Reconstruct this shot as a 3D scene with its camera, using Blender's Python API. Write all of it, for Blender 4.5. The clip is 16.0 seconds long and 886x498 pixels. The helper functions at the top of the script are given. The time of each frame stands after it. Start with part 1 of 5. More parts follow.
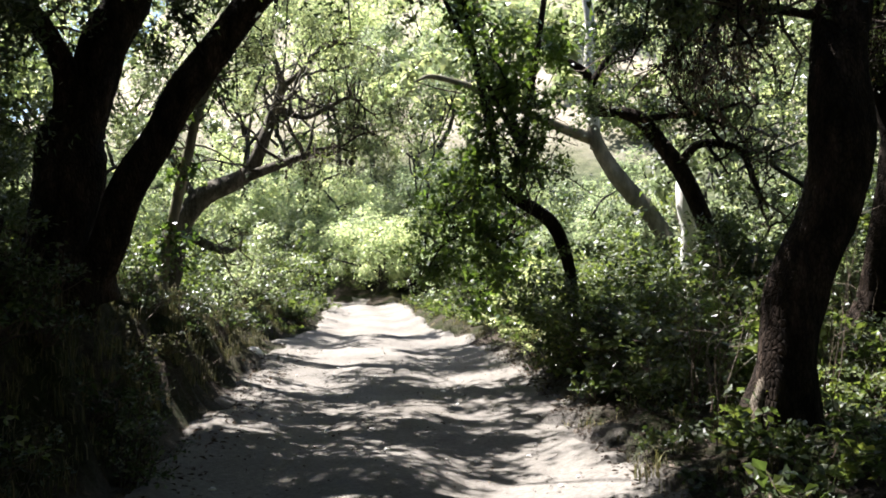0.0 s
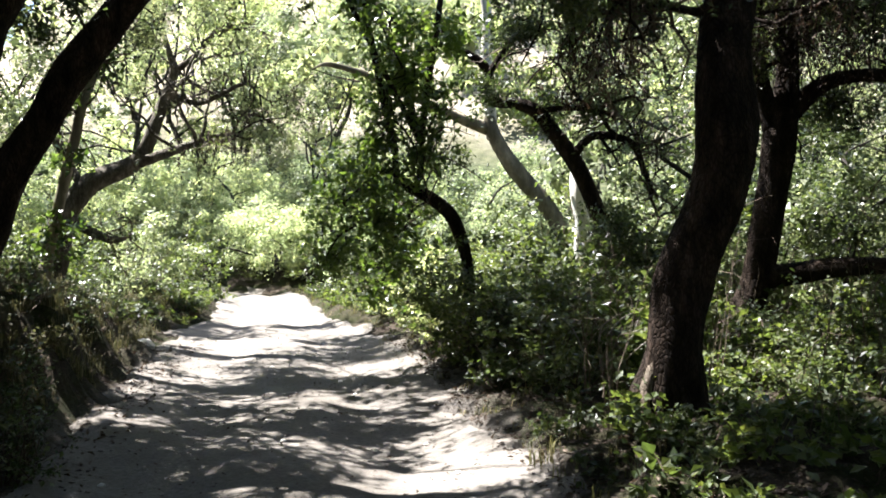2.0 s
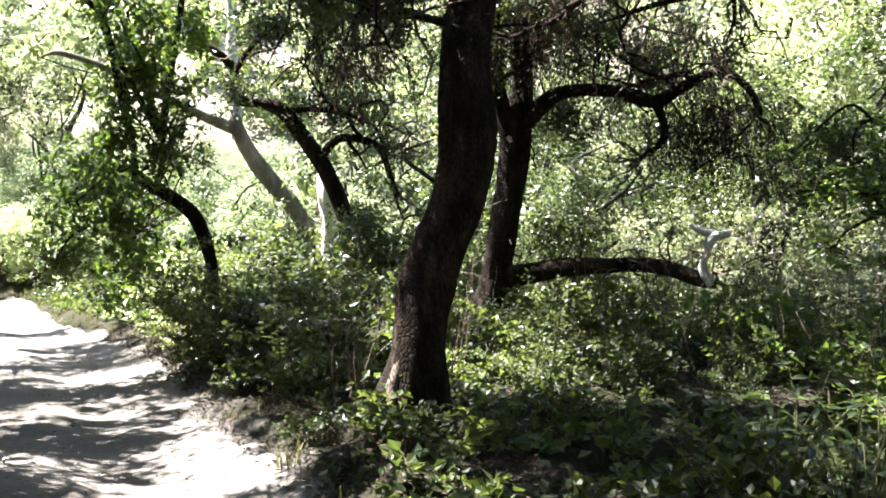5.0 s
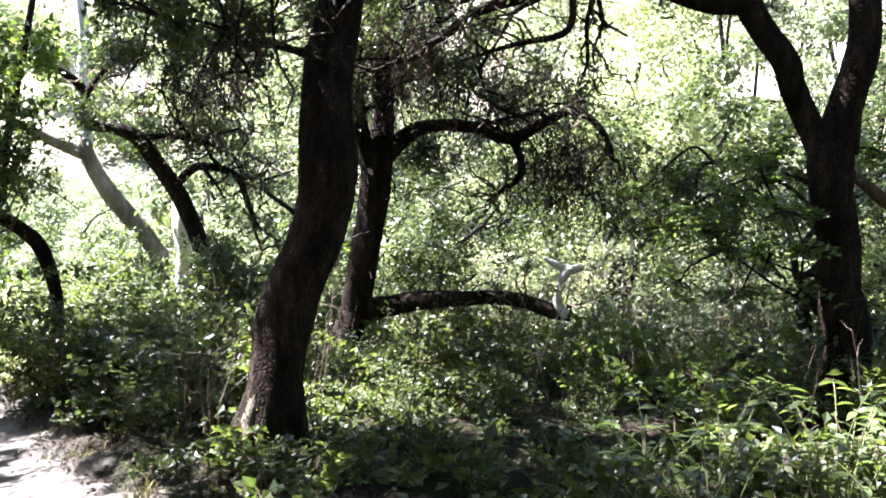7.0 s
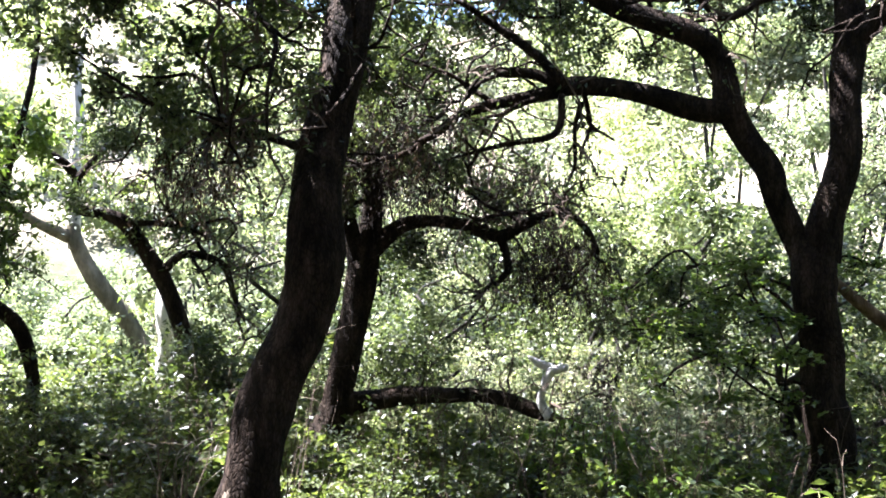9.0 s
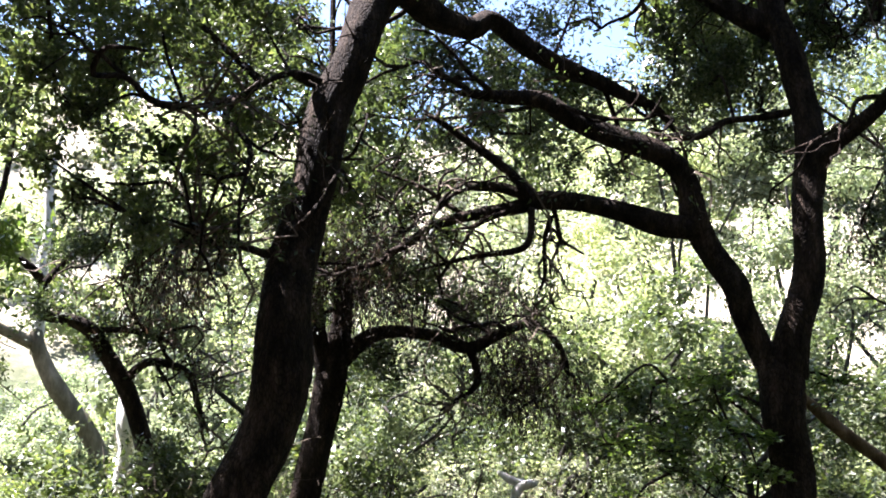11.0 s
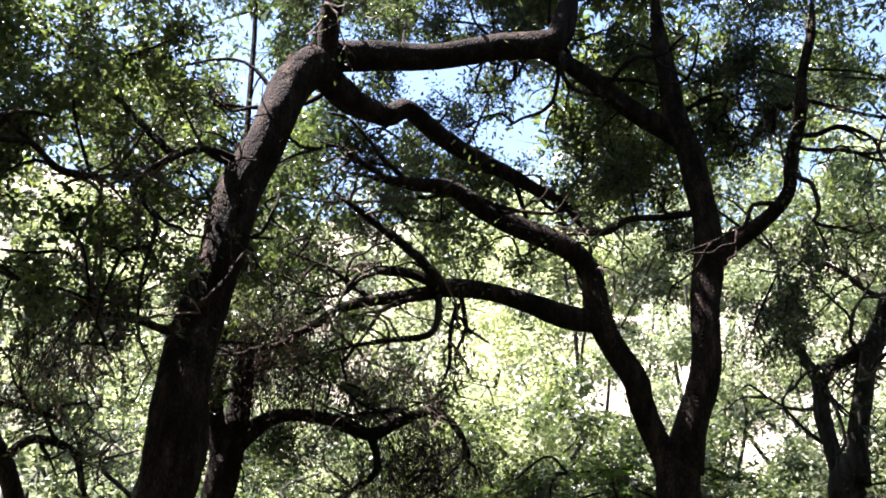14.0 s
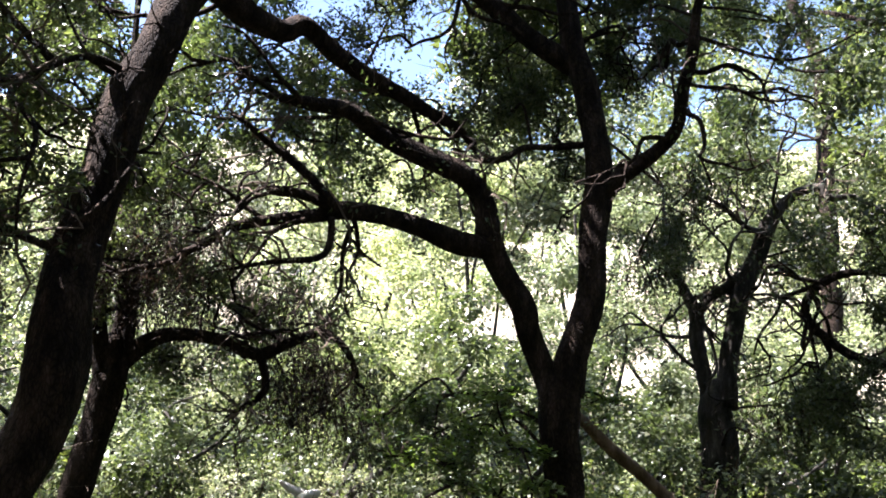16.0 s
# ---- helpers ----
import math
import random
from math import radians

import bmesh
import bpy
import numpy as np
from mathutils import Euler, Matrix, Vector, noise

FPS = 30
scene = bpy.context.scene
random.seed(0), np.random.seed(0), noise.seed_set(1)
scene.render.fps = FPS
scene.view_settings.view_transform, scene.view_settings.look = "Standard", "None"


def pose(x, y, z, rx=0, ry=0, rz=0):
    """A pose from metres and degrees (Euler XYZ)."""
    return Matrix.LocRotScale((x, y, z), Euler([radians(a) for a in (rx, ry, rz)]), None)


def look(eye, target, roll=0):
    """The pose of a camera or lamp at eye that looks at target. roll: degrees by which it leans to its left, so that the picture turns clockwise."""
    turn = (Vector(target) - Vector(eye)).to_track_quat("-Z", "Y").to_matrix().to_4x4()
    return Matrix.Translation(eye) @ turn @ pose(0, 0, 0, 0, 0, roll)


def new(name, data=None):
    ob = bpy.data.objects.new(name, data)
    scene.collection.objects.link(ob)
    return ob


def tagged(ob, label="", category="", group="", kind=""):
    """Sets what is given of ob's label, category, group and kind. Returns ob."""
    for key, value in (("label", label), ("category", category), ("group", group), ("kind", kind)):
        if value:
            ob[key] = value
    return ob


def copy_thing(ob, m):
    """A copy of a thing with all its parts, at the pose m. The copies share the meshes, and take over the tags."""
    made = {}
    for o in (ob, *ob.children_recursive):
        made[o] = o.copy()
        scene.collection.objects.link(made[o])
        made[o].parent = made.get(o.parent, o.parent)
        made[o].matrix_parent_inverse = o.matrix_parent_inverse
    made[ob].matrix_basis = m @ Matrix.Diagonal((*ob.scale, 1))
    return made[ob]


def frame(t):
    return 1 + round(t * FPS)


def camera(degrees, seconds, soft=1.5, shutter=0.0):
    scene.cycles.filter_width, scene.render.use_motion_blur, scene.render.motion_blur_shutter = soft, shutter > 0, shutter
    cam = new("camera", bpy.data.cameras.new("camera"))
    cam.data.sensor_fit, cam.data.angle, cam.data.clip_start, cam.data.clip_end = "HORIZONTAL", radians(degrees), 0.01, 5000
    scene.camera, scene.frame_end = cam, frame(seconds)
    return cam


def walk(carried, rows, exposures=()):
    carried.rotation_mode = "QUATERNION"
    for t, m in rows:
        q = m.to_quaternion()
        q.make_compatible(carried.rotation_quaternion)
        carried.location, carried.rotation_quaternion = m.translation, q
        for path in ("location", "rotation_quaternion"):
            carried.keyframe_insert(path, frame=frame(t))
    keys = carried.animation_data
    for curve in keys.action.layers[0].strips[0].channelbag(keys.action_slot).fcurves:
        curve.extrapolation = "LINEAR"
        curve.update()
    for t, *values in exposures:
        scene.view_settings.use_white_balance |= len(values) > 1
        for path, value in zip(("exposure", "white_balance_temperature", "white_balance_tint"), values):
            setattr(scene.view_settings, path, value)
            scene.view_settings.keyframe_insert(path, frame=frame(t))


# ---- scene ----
# ---------------------------------------------------------------- camera
cam = camera(50.0, 16.0, soft=1.8)
EYE = (0.0, 0.0, 1.6)
TURNS = [
    (0.0, 0.00, 0.00, 0.00), (0.5, -1.62, -0.36, -0.38), (1.0, -2.96, -0.75, 0.02), (1.5, -4.07, -0.95, -0.12),
    (2.0, -6.17, -0.63, -0.10), (2.5, -7.69, -0.65, -0.25), (3.0, -9.59, -1.11, 0.33), (3.5, -11.96, -1.04, -0.42),
    (4.0, -14.76, -0.51, -1.47), (4.5, -18.27, -0.52, -0.95), (7.0, -29.75, 1.51, -0.68), (7.5, -31.30, 2.95, -1.34),
    (8.0, -30.82, 4.29, -1.82), (8.5, -30.50, 5.36, -1.50), (9.0, -30.75, 7.29, -2.37), (9.5, -30.72, 9.10, -2.99),
    (12.0, -33.74, 17.17, -2.58), (12.5, -33.96, 18.60, -2.63), (13.0, -35.28, 19.68, -2.84), (13.5, -36.65, 19.88, -3.39),
    (14.0, -38.73, 19.53, -3.69), (14.5, -41.10, 18.32, -3.59), (15.0, -42.78, 17.56, -3.42), (15.5, -43.71, 16.55, -3.13),
    (16.0, -45.38, 15.36, -3.47)]
EXPOSURES = [(0.0, 2.52), (2.0, 2.9), (3.5, 3.1), (4.5, 3.45), (7.0, 3.85), (9.5, 3.85), (12.0, 3.35), (14.0, 3.4), (16.0, 3.3)]
walk(cam, [(t, pose(*EYE, 90 + p, r, y)) for t, y, p, r in TURNS], [(t, e, *((6200, 13) if t < 5 else (5850, 19) if t < 11 else (6100, 21))) for t, e in EXPOSURES])

# ---------------------------------------------------------------- light
SUN_AZ, SUN_EL = -53.0, 60.0        # degrees: from straight ahead to the right; above the horizon
world = bpy.data.worlds.new("sky")
scene.world = world
world.use_nodes = True
sky = world.node_tree.nodes.new("ShaderNodeTexSky")
sky.sky_type = "NISHITA"
sky.sun_disc = False
sky.sun_elevation, sky.sun_rotation = radians(SUN_EL), radians(SUN_AZ)
world.node_tree.links.new(sky.outputs[0], world.node_tree.nodes["Background"].inputs[0])
world.node_tree.nodes["Background"].inputs[1].default_value = 0.05
sun = new("sun", bpy.data.lights.new("sun", "SUN"))
sun.data.energy, sun.data.angle, sun.data.color = 5.0, radians(0.5), (1.0, 0.96, 0.91)
ca = math.cos(radians(SUN_EL))
sun.matrix_world = look((60 * ca * math.sin(radians(SUN_AZ)), 60 * ca * math.cos(radians(SUN_AZ)), 60 * math.sin(radians(SUN_EL))), (0, 0, 0))

# ---------------------------------------------------------------- materials
def material(name, rough=0.9, spec=0.2):
    m = bpy.data.materials.new(name)
    m.use_nodes = True
    b = m.node_tree.nodes["Principled BSDF"]
    b.inputs["Roughness"].default_value = rough
    b.inputs["Specular IOR Level"].default_value = spec
    return m, m.node_tree, b


def ramp(nt, src, stops):
    r = nt.nodes.new("ShaderNodeValToRGB")
    while len(r.color_ramp.elements) < len(stops):
        r.color_ramp.elements.new(0.5)
    for e, (p, c) in zip(r.color_ramp.elements, stops):
        e.position, e.color = p, (*c, 1)
    nt.links.new(src, r.inputs[0])
    return r.outputs[0]


def grain(nt, scale, detail=4.0, stretch=None, rough=0.6):
    co = nt.nodes.new("ShaderNodeTexCoord").outputs["Object"]
    if stretch:
        mp = nt.nodes.new("ShaderNodeMapping")
        mp.inputs["Scale"].default_value = stretch
        nt.links.new(co, mp.inputs[0])
        co = mp.outputs[0]
    n = nt.nodes.new("ShaderNodeTexNoise")
    n.inputs["Scale"].default_value, n.inputs["Detail"].default_value, n.inputs["Roughness"].default_value = scale, detail, rough
    nt.links.new(co, n.inputs["Vector"])
    return n.outputs[0]


def blend(nt, a, b, fac, kind="MIX"):
    m = nt.nodes.new("ShaderNodeMix")
    m.data_type, m.blend_type = "RGBA", kind
    for v, s in ((fac, m.inputs[0]), (a, m.inputs[6]), (b, m.inputs[7])):
        if isinstance(v, (int, float)):
            s.default_value = v
        elif isinstance(v, tuple):
            s.default_value = (*v, 1)
        else:
            nt.links.new(v, s)
    return m.outputs[2]


def bump(nt, b, height, strength, dist):
    n = nt.nodes.new("ShaderNodeBump")
    n.inputs["Strength"].default_value, n.inputs["Distance"].default_value = strength, dist
    nt.links.new(height, n.inputs["Height"])
    nt.links.new(n.outputs[0], b.inputs["Normal"])


def leaf_material(name, colours, through_colour, clear=0.45, rough=0.36, spec=0.5):
    """Leaves: each its own tint, slow patches over the plant, a waxy gloss, yellow-green light shining through."""
    m, nt, b = material(name, rough, spec)
    isl = nt.nodes.new("ShaderNodeNewGeometry").outputs["Random Per Island"]
    n = len(colours)
    tint = ramp(nt, isl, [(i / (n - 1), c) for i, c in enumerate(colours)])
    patch = ramp(nt, grain(nt, 0.7, 2.0), [(0.3, (0.72, 0.74, 0.72)), (0.7, (1.2, 1.18, 1.1))])
    own = ramp(nt, nt.nodes.new("ShaderNodeObjectInfo").outputs["Random"], [(0.0, (0.45, 0.47, 0.5)), (0.4, (0.85, 0.87, 0.88)), (0.75, (1.1, 1.08, 1.02)), (1.0, (1.45, 1.38, 1.25))])
    vary = blend(nt, patch, own, 1.0, "MULTIPLY")
    nt.links.new(blend(nt, tint, vary, 1.0, "MULTIPLY"), b.inputs["Base Color"])
    tr = nt.nodes.new("ShaderNodeBsdfTranslucent")
    age = ramp(nt, isl, [(0.0, (0.55, 0.6, 0.6)), (0.6, (1.0, 1.0, 1.0)), (1.0, (1.35, 1.2, 1.15))])
    nt.links.new(blend(nt, blend(nt, through_colour, age, 1.0, "MULTIPLY"), vary, 1.0, "MULTIPLY"), tr.inputs[0])
    mix = nt.nodes.new("ShaderNodeMixShader")
    mix.inputs[0].default_value = clear
    nt.links.new(b.outputs[0], mix.inputs[1])
    nt.links.new(tr.outputs[0], mix.inputs[2])
    nt.links.new(mix.outputs[0], nt.nodes["Material Output"].inputs[0])
    return m


def bark_material(name, dark, mid, light, scale=9.0, depth=0.04, cracks=1.0):
    m, nt, b = material(name, 0.95, 0.1)
    big = grain(nt, 2.2, 3.0)
    ridge = grain(nt, scale, 6.0, (1.0, 1.0, 0.28), 0.7)
    col = ramp(nt, ridge, [(0.34, dark), (0.52, mid), (0.72, light)])
    col = blend(nt, col, ramp(nt, big, [(0.35, (0.7, 0.72, 0.66)), (0.65, (1.2, 1.15, 1.1))]), 1.0, "MULTIPLY")
    mp = nt.nodes.new("ShaderNodeMapping")
    mp.inputs["Scale"].default_value = (1.0, 1.0, 0.4)
    nt.links.new(nt.nodes.new("ShaderNodeTexCoord").outputs["Object"], mp.inputs[0])
    warp = nt.nodes.new("ShaderNodeMix")
    warp.data_type = "VECTOR"
    warp.inputs[0].default_value = 0.10
    nt.links.new(mp.outputs[0], warp.inputs[4])
    wob = nt.nodes.new("ShaderNodeTexNoise")
    wob.inputs["Scale"].default_value = 6.0
    nt.links.new(wob.outputs["Color"], warp.inputs[5])
    plate = nt.nodes.new("ShaderNodeTexVoronoi")
    plate.feature = "DISTANCE_TO_EDGE"
    plate.inputs["Scale"].default_value = 5.0 * scale
    nt.links.new(warp.outputs[1], plate.inputs["Vector"])
    crack = ramp(nt, plate.outputs["Distance"], [(0.0, (0.5, 0.47, 0.45)), (0.22, (1.0, 1.0, 1.0))])
    col = blend(nt, col, crack, cracks, "MULTIPLY")
    nt.links.new(col, b.inputs["Base Color"])
    relief = blend(nt, ridge, crack, 0.5 * cracks)
    bump(nt, b, relief, 1.0, depth)
    return m


def dirt_material():
    m, nt, b = material("dirt", 0.97, 0.08)
    fine = grain(nt, 26, 8.0, None, 0.75)
    wide = grain(nt, 0.9, 4.0)
    col = ramp(nt, fine, [(0.3, (0.105, 0.096, 0.084)), (0.55, (0.17, 0.158, 0.142)), (0.75, (0.235, 0.222, 0.205))])
    col = blend(nt, col, ramp(nt, wide, [(0.3, (0.72, 0.7, 0.66)), (0.7, (1.15, 1.13, 1.1))]), 1.0, "MULTIPLY")
    vor = nt.nodes.new("ShaderNodeTexVoronoi")
    vor.inputs["Scale"].default_value = 14
    nt.links.new(nt.nodes.new("ShaderNodeTexCoord").outputs["Object"], vor.inputs["Vector"])
    crumbs = ramp(nt, vor.outputs["Distance"], [(0.06, (0.45, 0.38, 0.3)), (0.13, (1.0, 1.0, 1.0))])
    col = blend(nt, col, crumbs, 0.55, "MULTIPLY")
    nt.links.new(col, b.inputs["Base Color"])
    bump(nt, b, fine, 0.8, 0.03)
    return m


def soil_material():
    m, nt, b = material("soil", 0.97, 0.08)
    fine = grain(nt, 30, 8.0, None, 0.8)
    wide = grain(nt, 1.6, 4.0)
    col = ramp(nt, fine, [(0.3, (0.022, 0.017, 0.013)), (0.5, (0.055, 0.043, 0.032)), (0.72, (0.13, 0.105, 0.08))])
    green = ramp(nt, wide, [(0.38, (1.0, 1.0, 1.0)), (0.56, (0.42, 0.62, 0.28))])
    col = blend(nt, col, green, 1.0, "MULTIPLY")
    # pale dust beside the path
    dust = nt.nodes.new("ShaderNodeAttribute")
    dust.attribute_name = "dust"
    col = blend(nt, col, ramp(nt, fine, [(0.3, (0.07, 0.06, 0.05)), (0.7, (0.18, 0.165, 0.145))]), dust.outputs["Fac"])
    # the slope far off is grown over with scrub
    xyz = nt.nodes.new("ShaderNodeSeparateXYZ")
    nt.links.new(nt.nodes.new("ShaderNodeTexCoord").outputs["Object"], xyz.inputs[0])
    high = nt.nodes.new("ShaderNodeMapRange")
    high.inputs[1].default_value, high.inputs[2].default_value = 0.6, 2.0
    nt.links.new(xyz.outputs[2], high.inputs[0])
    scrub = ramp(nt, grain(nt, 1.2, 6.0, None, 0.8), [(0.35, (0.02, 0.028, 0.013)), (0.52, (0.055, 0.065, 0.03)), (0.7, (0.12, 0.12, 0.07))])
    col = blend(nt, col, scrub, high.outputs[0])
    # bare stony earth on the hillside
    top = nt.nodes.new("ShaderNodeMapRange")
    top.inputs[1].default_value, top.inputs[2].default_value = 6.0, 11.0
    nt.links.new(xyz.outputs[2], top.inputs[0])
    bare = ramp(nt, grain(nt, 0.35, 7.0, None, 0.75), [(0.36, (0.11, 0.105, 0.06)), (0.48, (0.24, 0.21, 0.15)), (0.66, (0.38, 0.33, 0.26))])
    col = blend(nt, col, bare, top.outputs[0])
    nt.links.new(col, b.inputs["Base Color"])
    bump(nt, b, fine, 1.0, 0.06)
    return m


def plain_material(name, colour, rough=0.85, scale=12.0, rel=0.01):
    m, nt, b = material(name, rough, 0.15)
    g = grain(nt, scale, 6.0)
    lo, hi = tuple(0.6 * c for c in colour), tuple(min(1.25 * c, 0.9) for c in colour)
    nt.links.new(ramp(nt, g, [(0.3, lo), (0.7, hi)]), b.inputs["Base Color"])
    bump(nt, b, g, 0.8, rel)
    return m


DIRT, SOIL = dirt_material(), soil_material()
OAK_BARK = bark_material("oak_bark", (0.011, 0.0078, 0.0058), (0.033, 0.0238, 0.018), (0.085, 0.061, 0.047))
GREY_BARK = bark_material("grey_bark", (0.016, 0.014, 0.012), (0.045, 0.041, 0.036), (0.11, 0.10, 0.09), 7.0, 0.012, 0.5)
BLEACHED = bark_material("bleached_wood", (0.5, 0.48, 0.45), (0.68, 0.66, 0.63), (0.8, 0.79, 0.77), 3.5, 0.006, 0.1)
PALE_BARK = bark_material("pale_bark", (0.24, 0.22, 0.19), (0.5, 0.47, 0.43), (0.68, 0.66, 0.62), 3.5, 0.008, 0.15)
SYCAMORE_BARK = bark_material("sycamore_bark", (0.07, 0.06, 0.042), (0.165, 0.145, 0.105), (0.29, 0.255, 0.20), 3.5, 0.01, 0.15)
LICHEN_BARK = bark_material("lichen_bark", (0.04, 0.036, 0.03), (0.115, 0.105, 0.09), (0.24, 0.22, 0.195), 7.0, 0.025, 0.7)
DEAD_WOOD = plain_material("dead_wood", (0.70, 0.67, 0.62), 0.8, 18)
DEAD_TWIG = plain_material("dead_twig", (0.30, 0.27, 0.23), 0.8, 18)
TWIG_BARK = plain_material("twig_bark", (0.09, 0.068, 0.05))
STONE = plain_material("stone", (0.56, 0.53, 0.48), 0.85, 9)
OAK_LEAF = leaf_material("oak_leaf", [(0.026, 0.038, 0.014), (0.045, 0.064, 0.022), (0.070, 0.088, 0.034), (0.12, 0.125, 0.08)], (0.10, 0.14, 0.035), 0.42, 0.36, 0.5)
# pale leaves for the background: the sunlight there is put into the colour
SUNLIT_LEAF = leaf_material("sunlit_leaf", [(0.09, 0.115, 0.055), (0.19, 0.222, 0.115), (0.29, 0.32, 0.19), (0.44, 0.44, 0.33)], (0.34, 0.40, 0.18), 0.5, 0.4, 0.4)
# brighter still, making up for brush whose near side gets no sun
BRIGHT_SUNLIT_LEAF = leaf_material("bright_sunlit_leaf", [(0.13, 0.17, 0.075), (0.23, 0.275, 0.14), (0.34, 0.375, 0.22), (0.47, 0.47, 0.34)], (0.42, 0.50, 0.24), 0.58, 0.45, 0.3)
SHRUB_LEAF = leaf_material("shrub_leaf", [(0.03, 0.046, 0.016), (0.056, 0.08, 0.027), (0.085, 0.108, 0.042), (0.16, 0.165, 0.11)], (0.14, 0.19, 0.035), 0.45, 0.42, 0.35)
GREEN_LEAF = leaf_material("green_leaf", [(0.028, 0.05, 0.012), (0.05, 0.086, 0.018), (0.08, 0.12, 0.03), (0.13, 0.155, 0.07)], (0.14, 0.22, 0.03), 0.48, 0.36, 0.5)
# the dusty leaves, brightened to carry the sun on tall crowns and bushes
SUNLIT_DUSTY_LEAF = leaf_material("sunlit_dusty_leaf", [(0.10, 0.115, 0.07), (0.18, 0.195, 0.125), (0.27, 0.28, 0.19), (0.40, 0.39, 0.30)], (0.28, 0.33, 0.15), 0.45, 0.42, 0.4)
DUSTY_LEAF = leaf_material("dusty_leaf", [(0.045, 0.05, 0.036), (0.085, 0.09, 0.065), (0.13, 0.135, 0.10), (0.21, 0.205, 0.165)], (0.13, 0.155, 0.075), 0.35, 0.5, 0.4)
BROAD_LEAF = leaf_material("broad_leaf", [(0.05, 0.08, 0.028), (0.08, 0.11, 0.04), (0.12, 0.15, 0.07)], (0.16, 0.23, 0.04), 0.38, 0.26, 0.7)
DRY_LEAF = leaf_material("dry_leaf", [(0.024, 0.018, 0.014), (0.048, 0.036, 0.029), (0.08, 0.062, 0.05), (0.15, 0.12, 0.10)], (0.08, 0.05, 0.03), 0.2, 0.8, 0.1)
# darker copy of the grass: the bank's shade is put into its colour
SHADED_BANK_GRASS = leaf_material("bank_grass", [(0.028, 0.034, 0.015), (0.055, 0.056, 0.027), (0.10, 0.09, 0.052), (0.19, 0.16, 0.105)], (0.12, 0.12, 0.05), 0.3, 0.7, 0.2)
GRASS = leaf_material("grass", [(0.035, 0.045, 0.02), (0.07, 0.075, 0.035), (0.13, 0.115, 0.065), (0.23, 0.195, 0.13)], (0.16, 0.16, 0.06), 0.3, 0.7, 0.2)

# ---------------------------------------------------------------- geometry helpers


def as_mesh(name, verts, faces, mat, smooth=False):
    """A mesh from an array of places and an array of faces, all with three or all with four corners."""
    verts, faces = np.asarray(verts, np.float32).reshape(-1, 3), np.asarray(faces, np.int32)
    faces = faces.reshape(-1, faces.shape[-1])
    me = bpy.data.meshes.new(name)
    me.vertices.add(len(verts)), me.loops.add(faces.size), me.polygons.add(len(faces))
    me.vertices.foreach_set("co", verts.ravel())
    me.loops.foreach_set("vertex_index", faces.ravel())
    me.polygons.foreach_set("loop_start", np.arange(0, faces.size, faces.shape[1], dtype=np.int32))
    me.polygons.foreach_set("use_smooth", np.full(len(faces), smooth))
    me.materials.append(mat)
    me.update(calc_edges=True)
    return me


def part(name, mesh, parent, label="", kind=""):
    ob = new(name, mesh)
    ob.parent = parent
    return tagged(ob, label, kind=kind)


def joined(pieces):
    """Several (verts, faces) as one."""
    vs, fs, k = [], [], 0
    for v, f in pieces:
        v = np.asarray(v).reshape(-1, 3)
        vs.append(v), fs.append(np.asarray(f).reshape(-1, np.shape(f)[-1]) + k)
        k += len(v)
    return np.concatenate(vs), np.concatenate(fs)


def unit(v):
    return v / np.maximum(np.linalg.norm(v, axis=-1, keepdims=True), 1e-9)


def glide(points, per):
    """A smooth line through points (Catmull-Rom)."""
    p = np.asarray(points, float)
    p = np.concatenate([2 * p[:1] - p[1:2], p, 2 * p[-1:] - p[-2:-1]])
    t = np.linspace(0, 1, per, endpoint=False)[:, None]
    rows = []
    for a, b, c, d in zip(p, p[1:], p[2:], p[3:]):
        rows.append(0.5 * (2 * b + (c - a) * t + (2 * a - 5 * b + 4 * c - d) * t**2 + (3 * b - a - 3 * c + d) * t**3))
    return np.concatenate(rows + [p[-2:-1]])


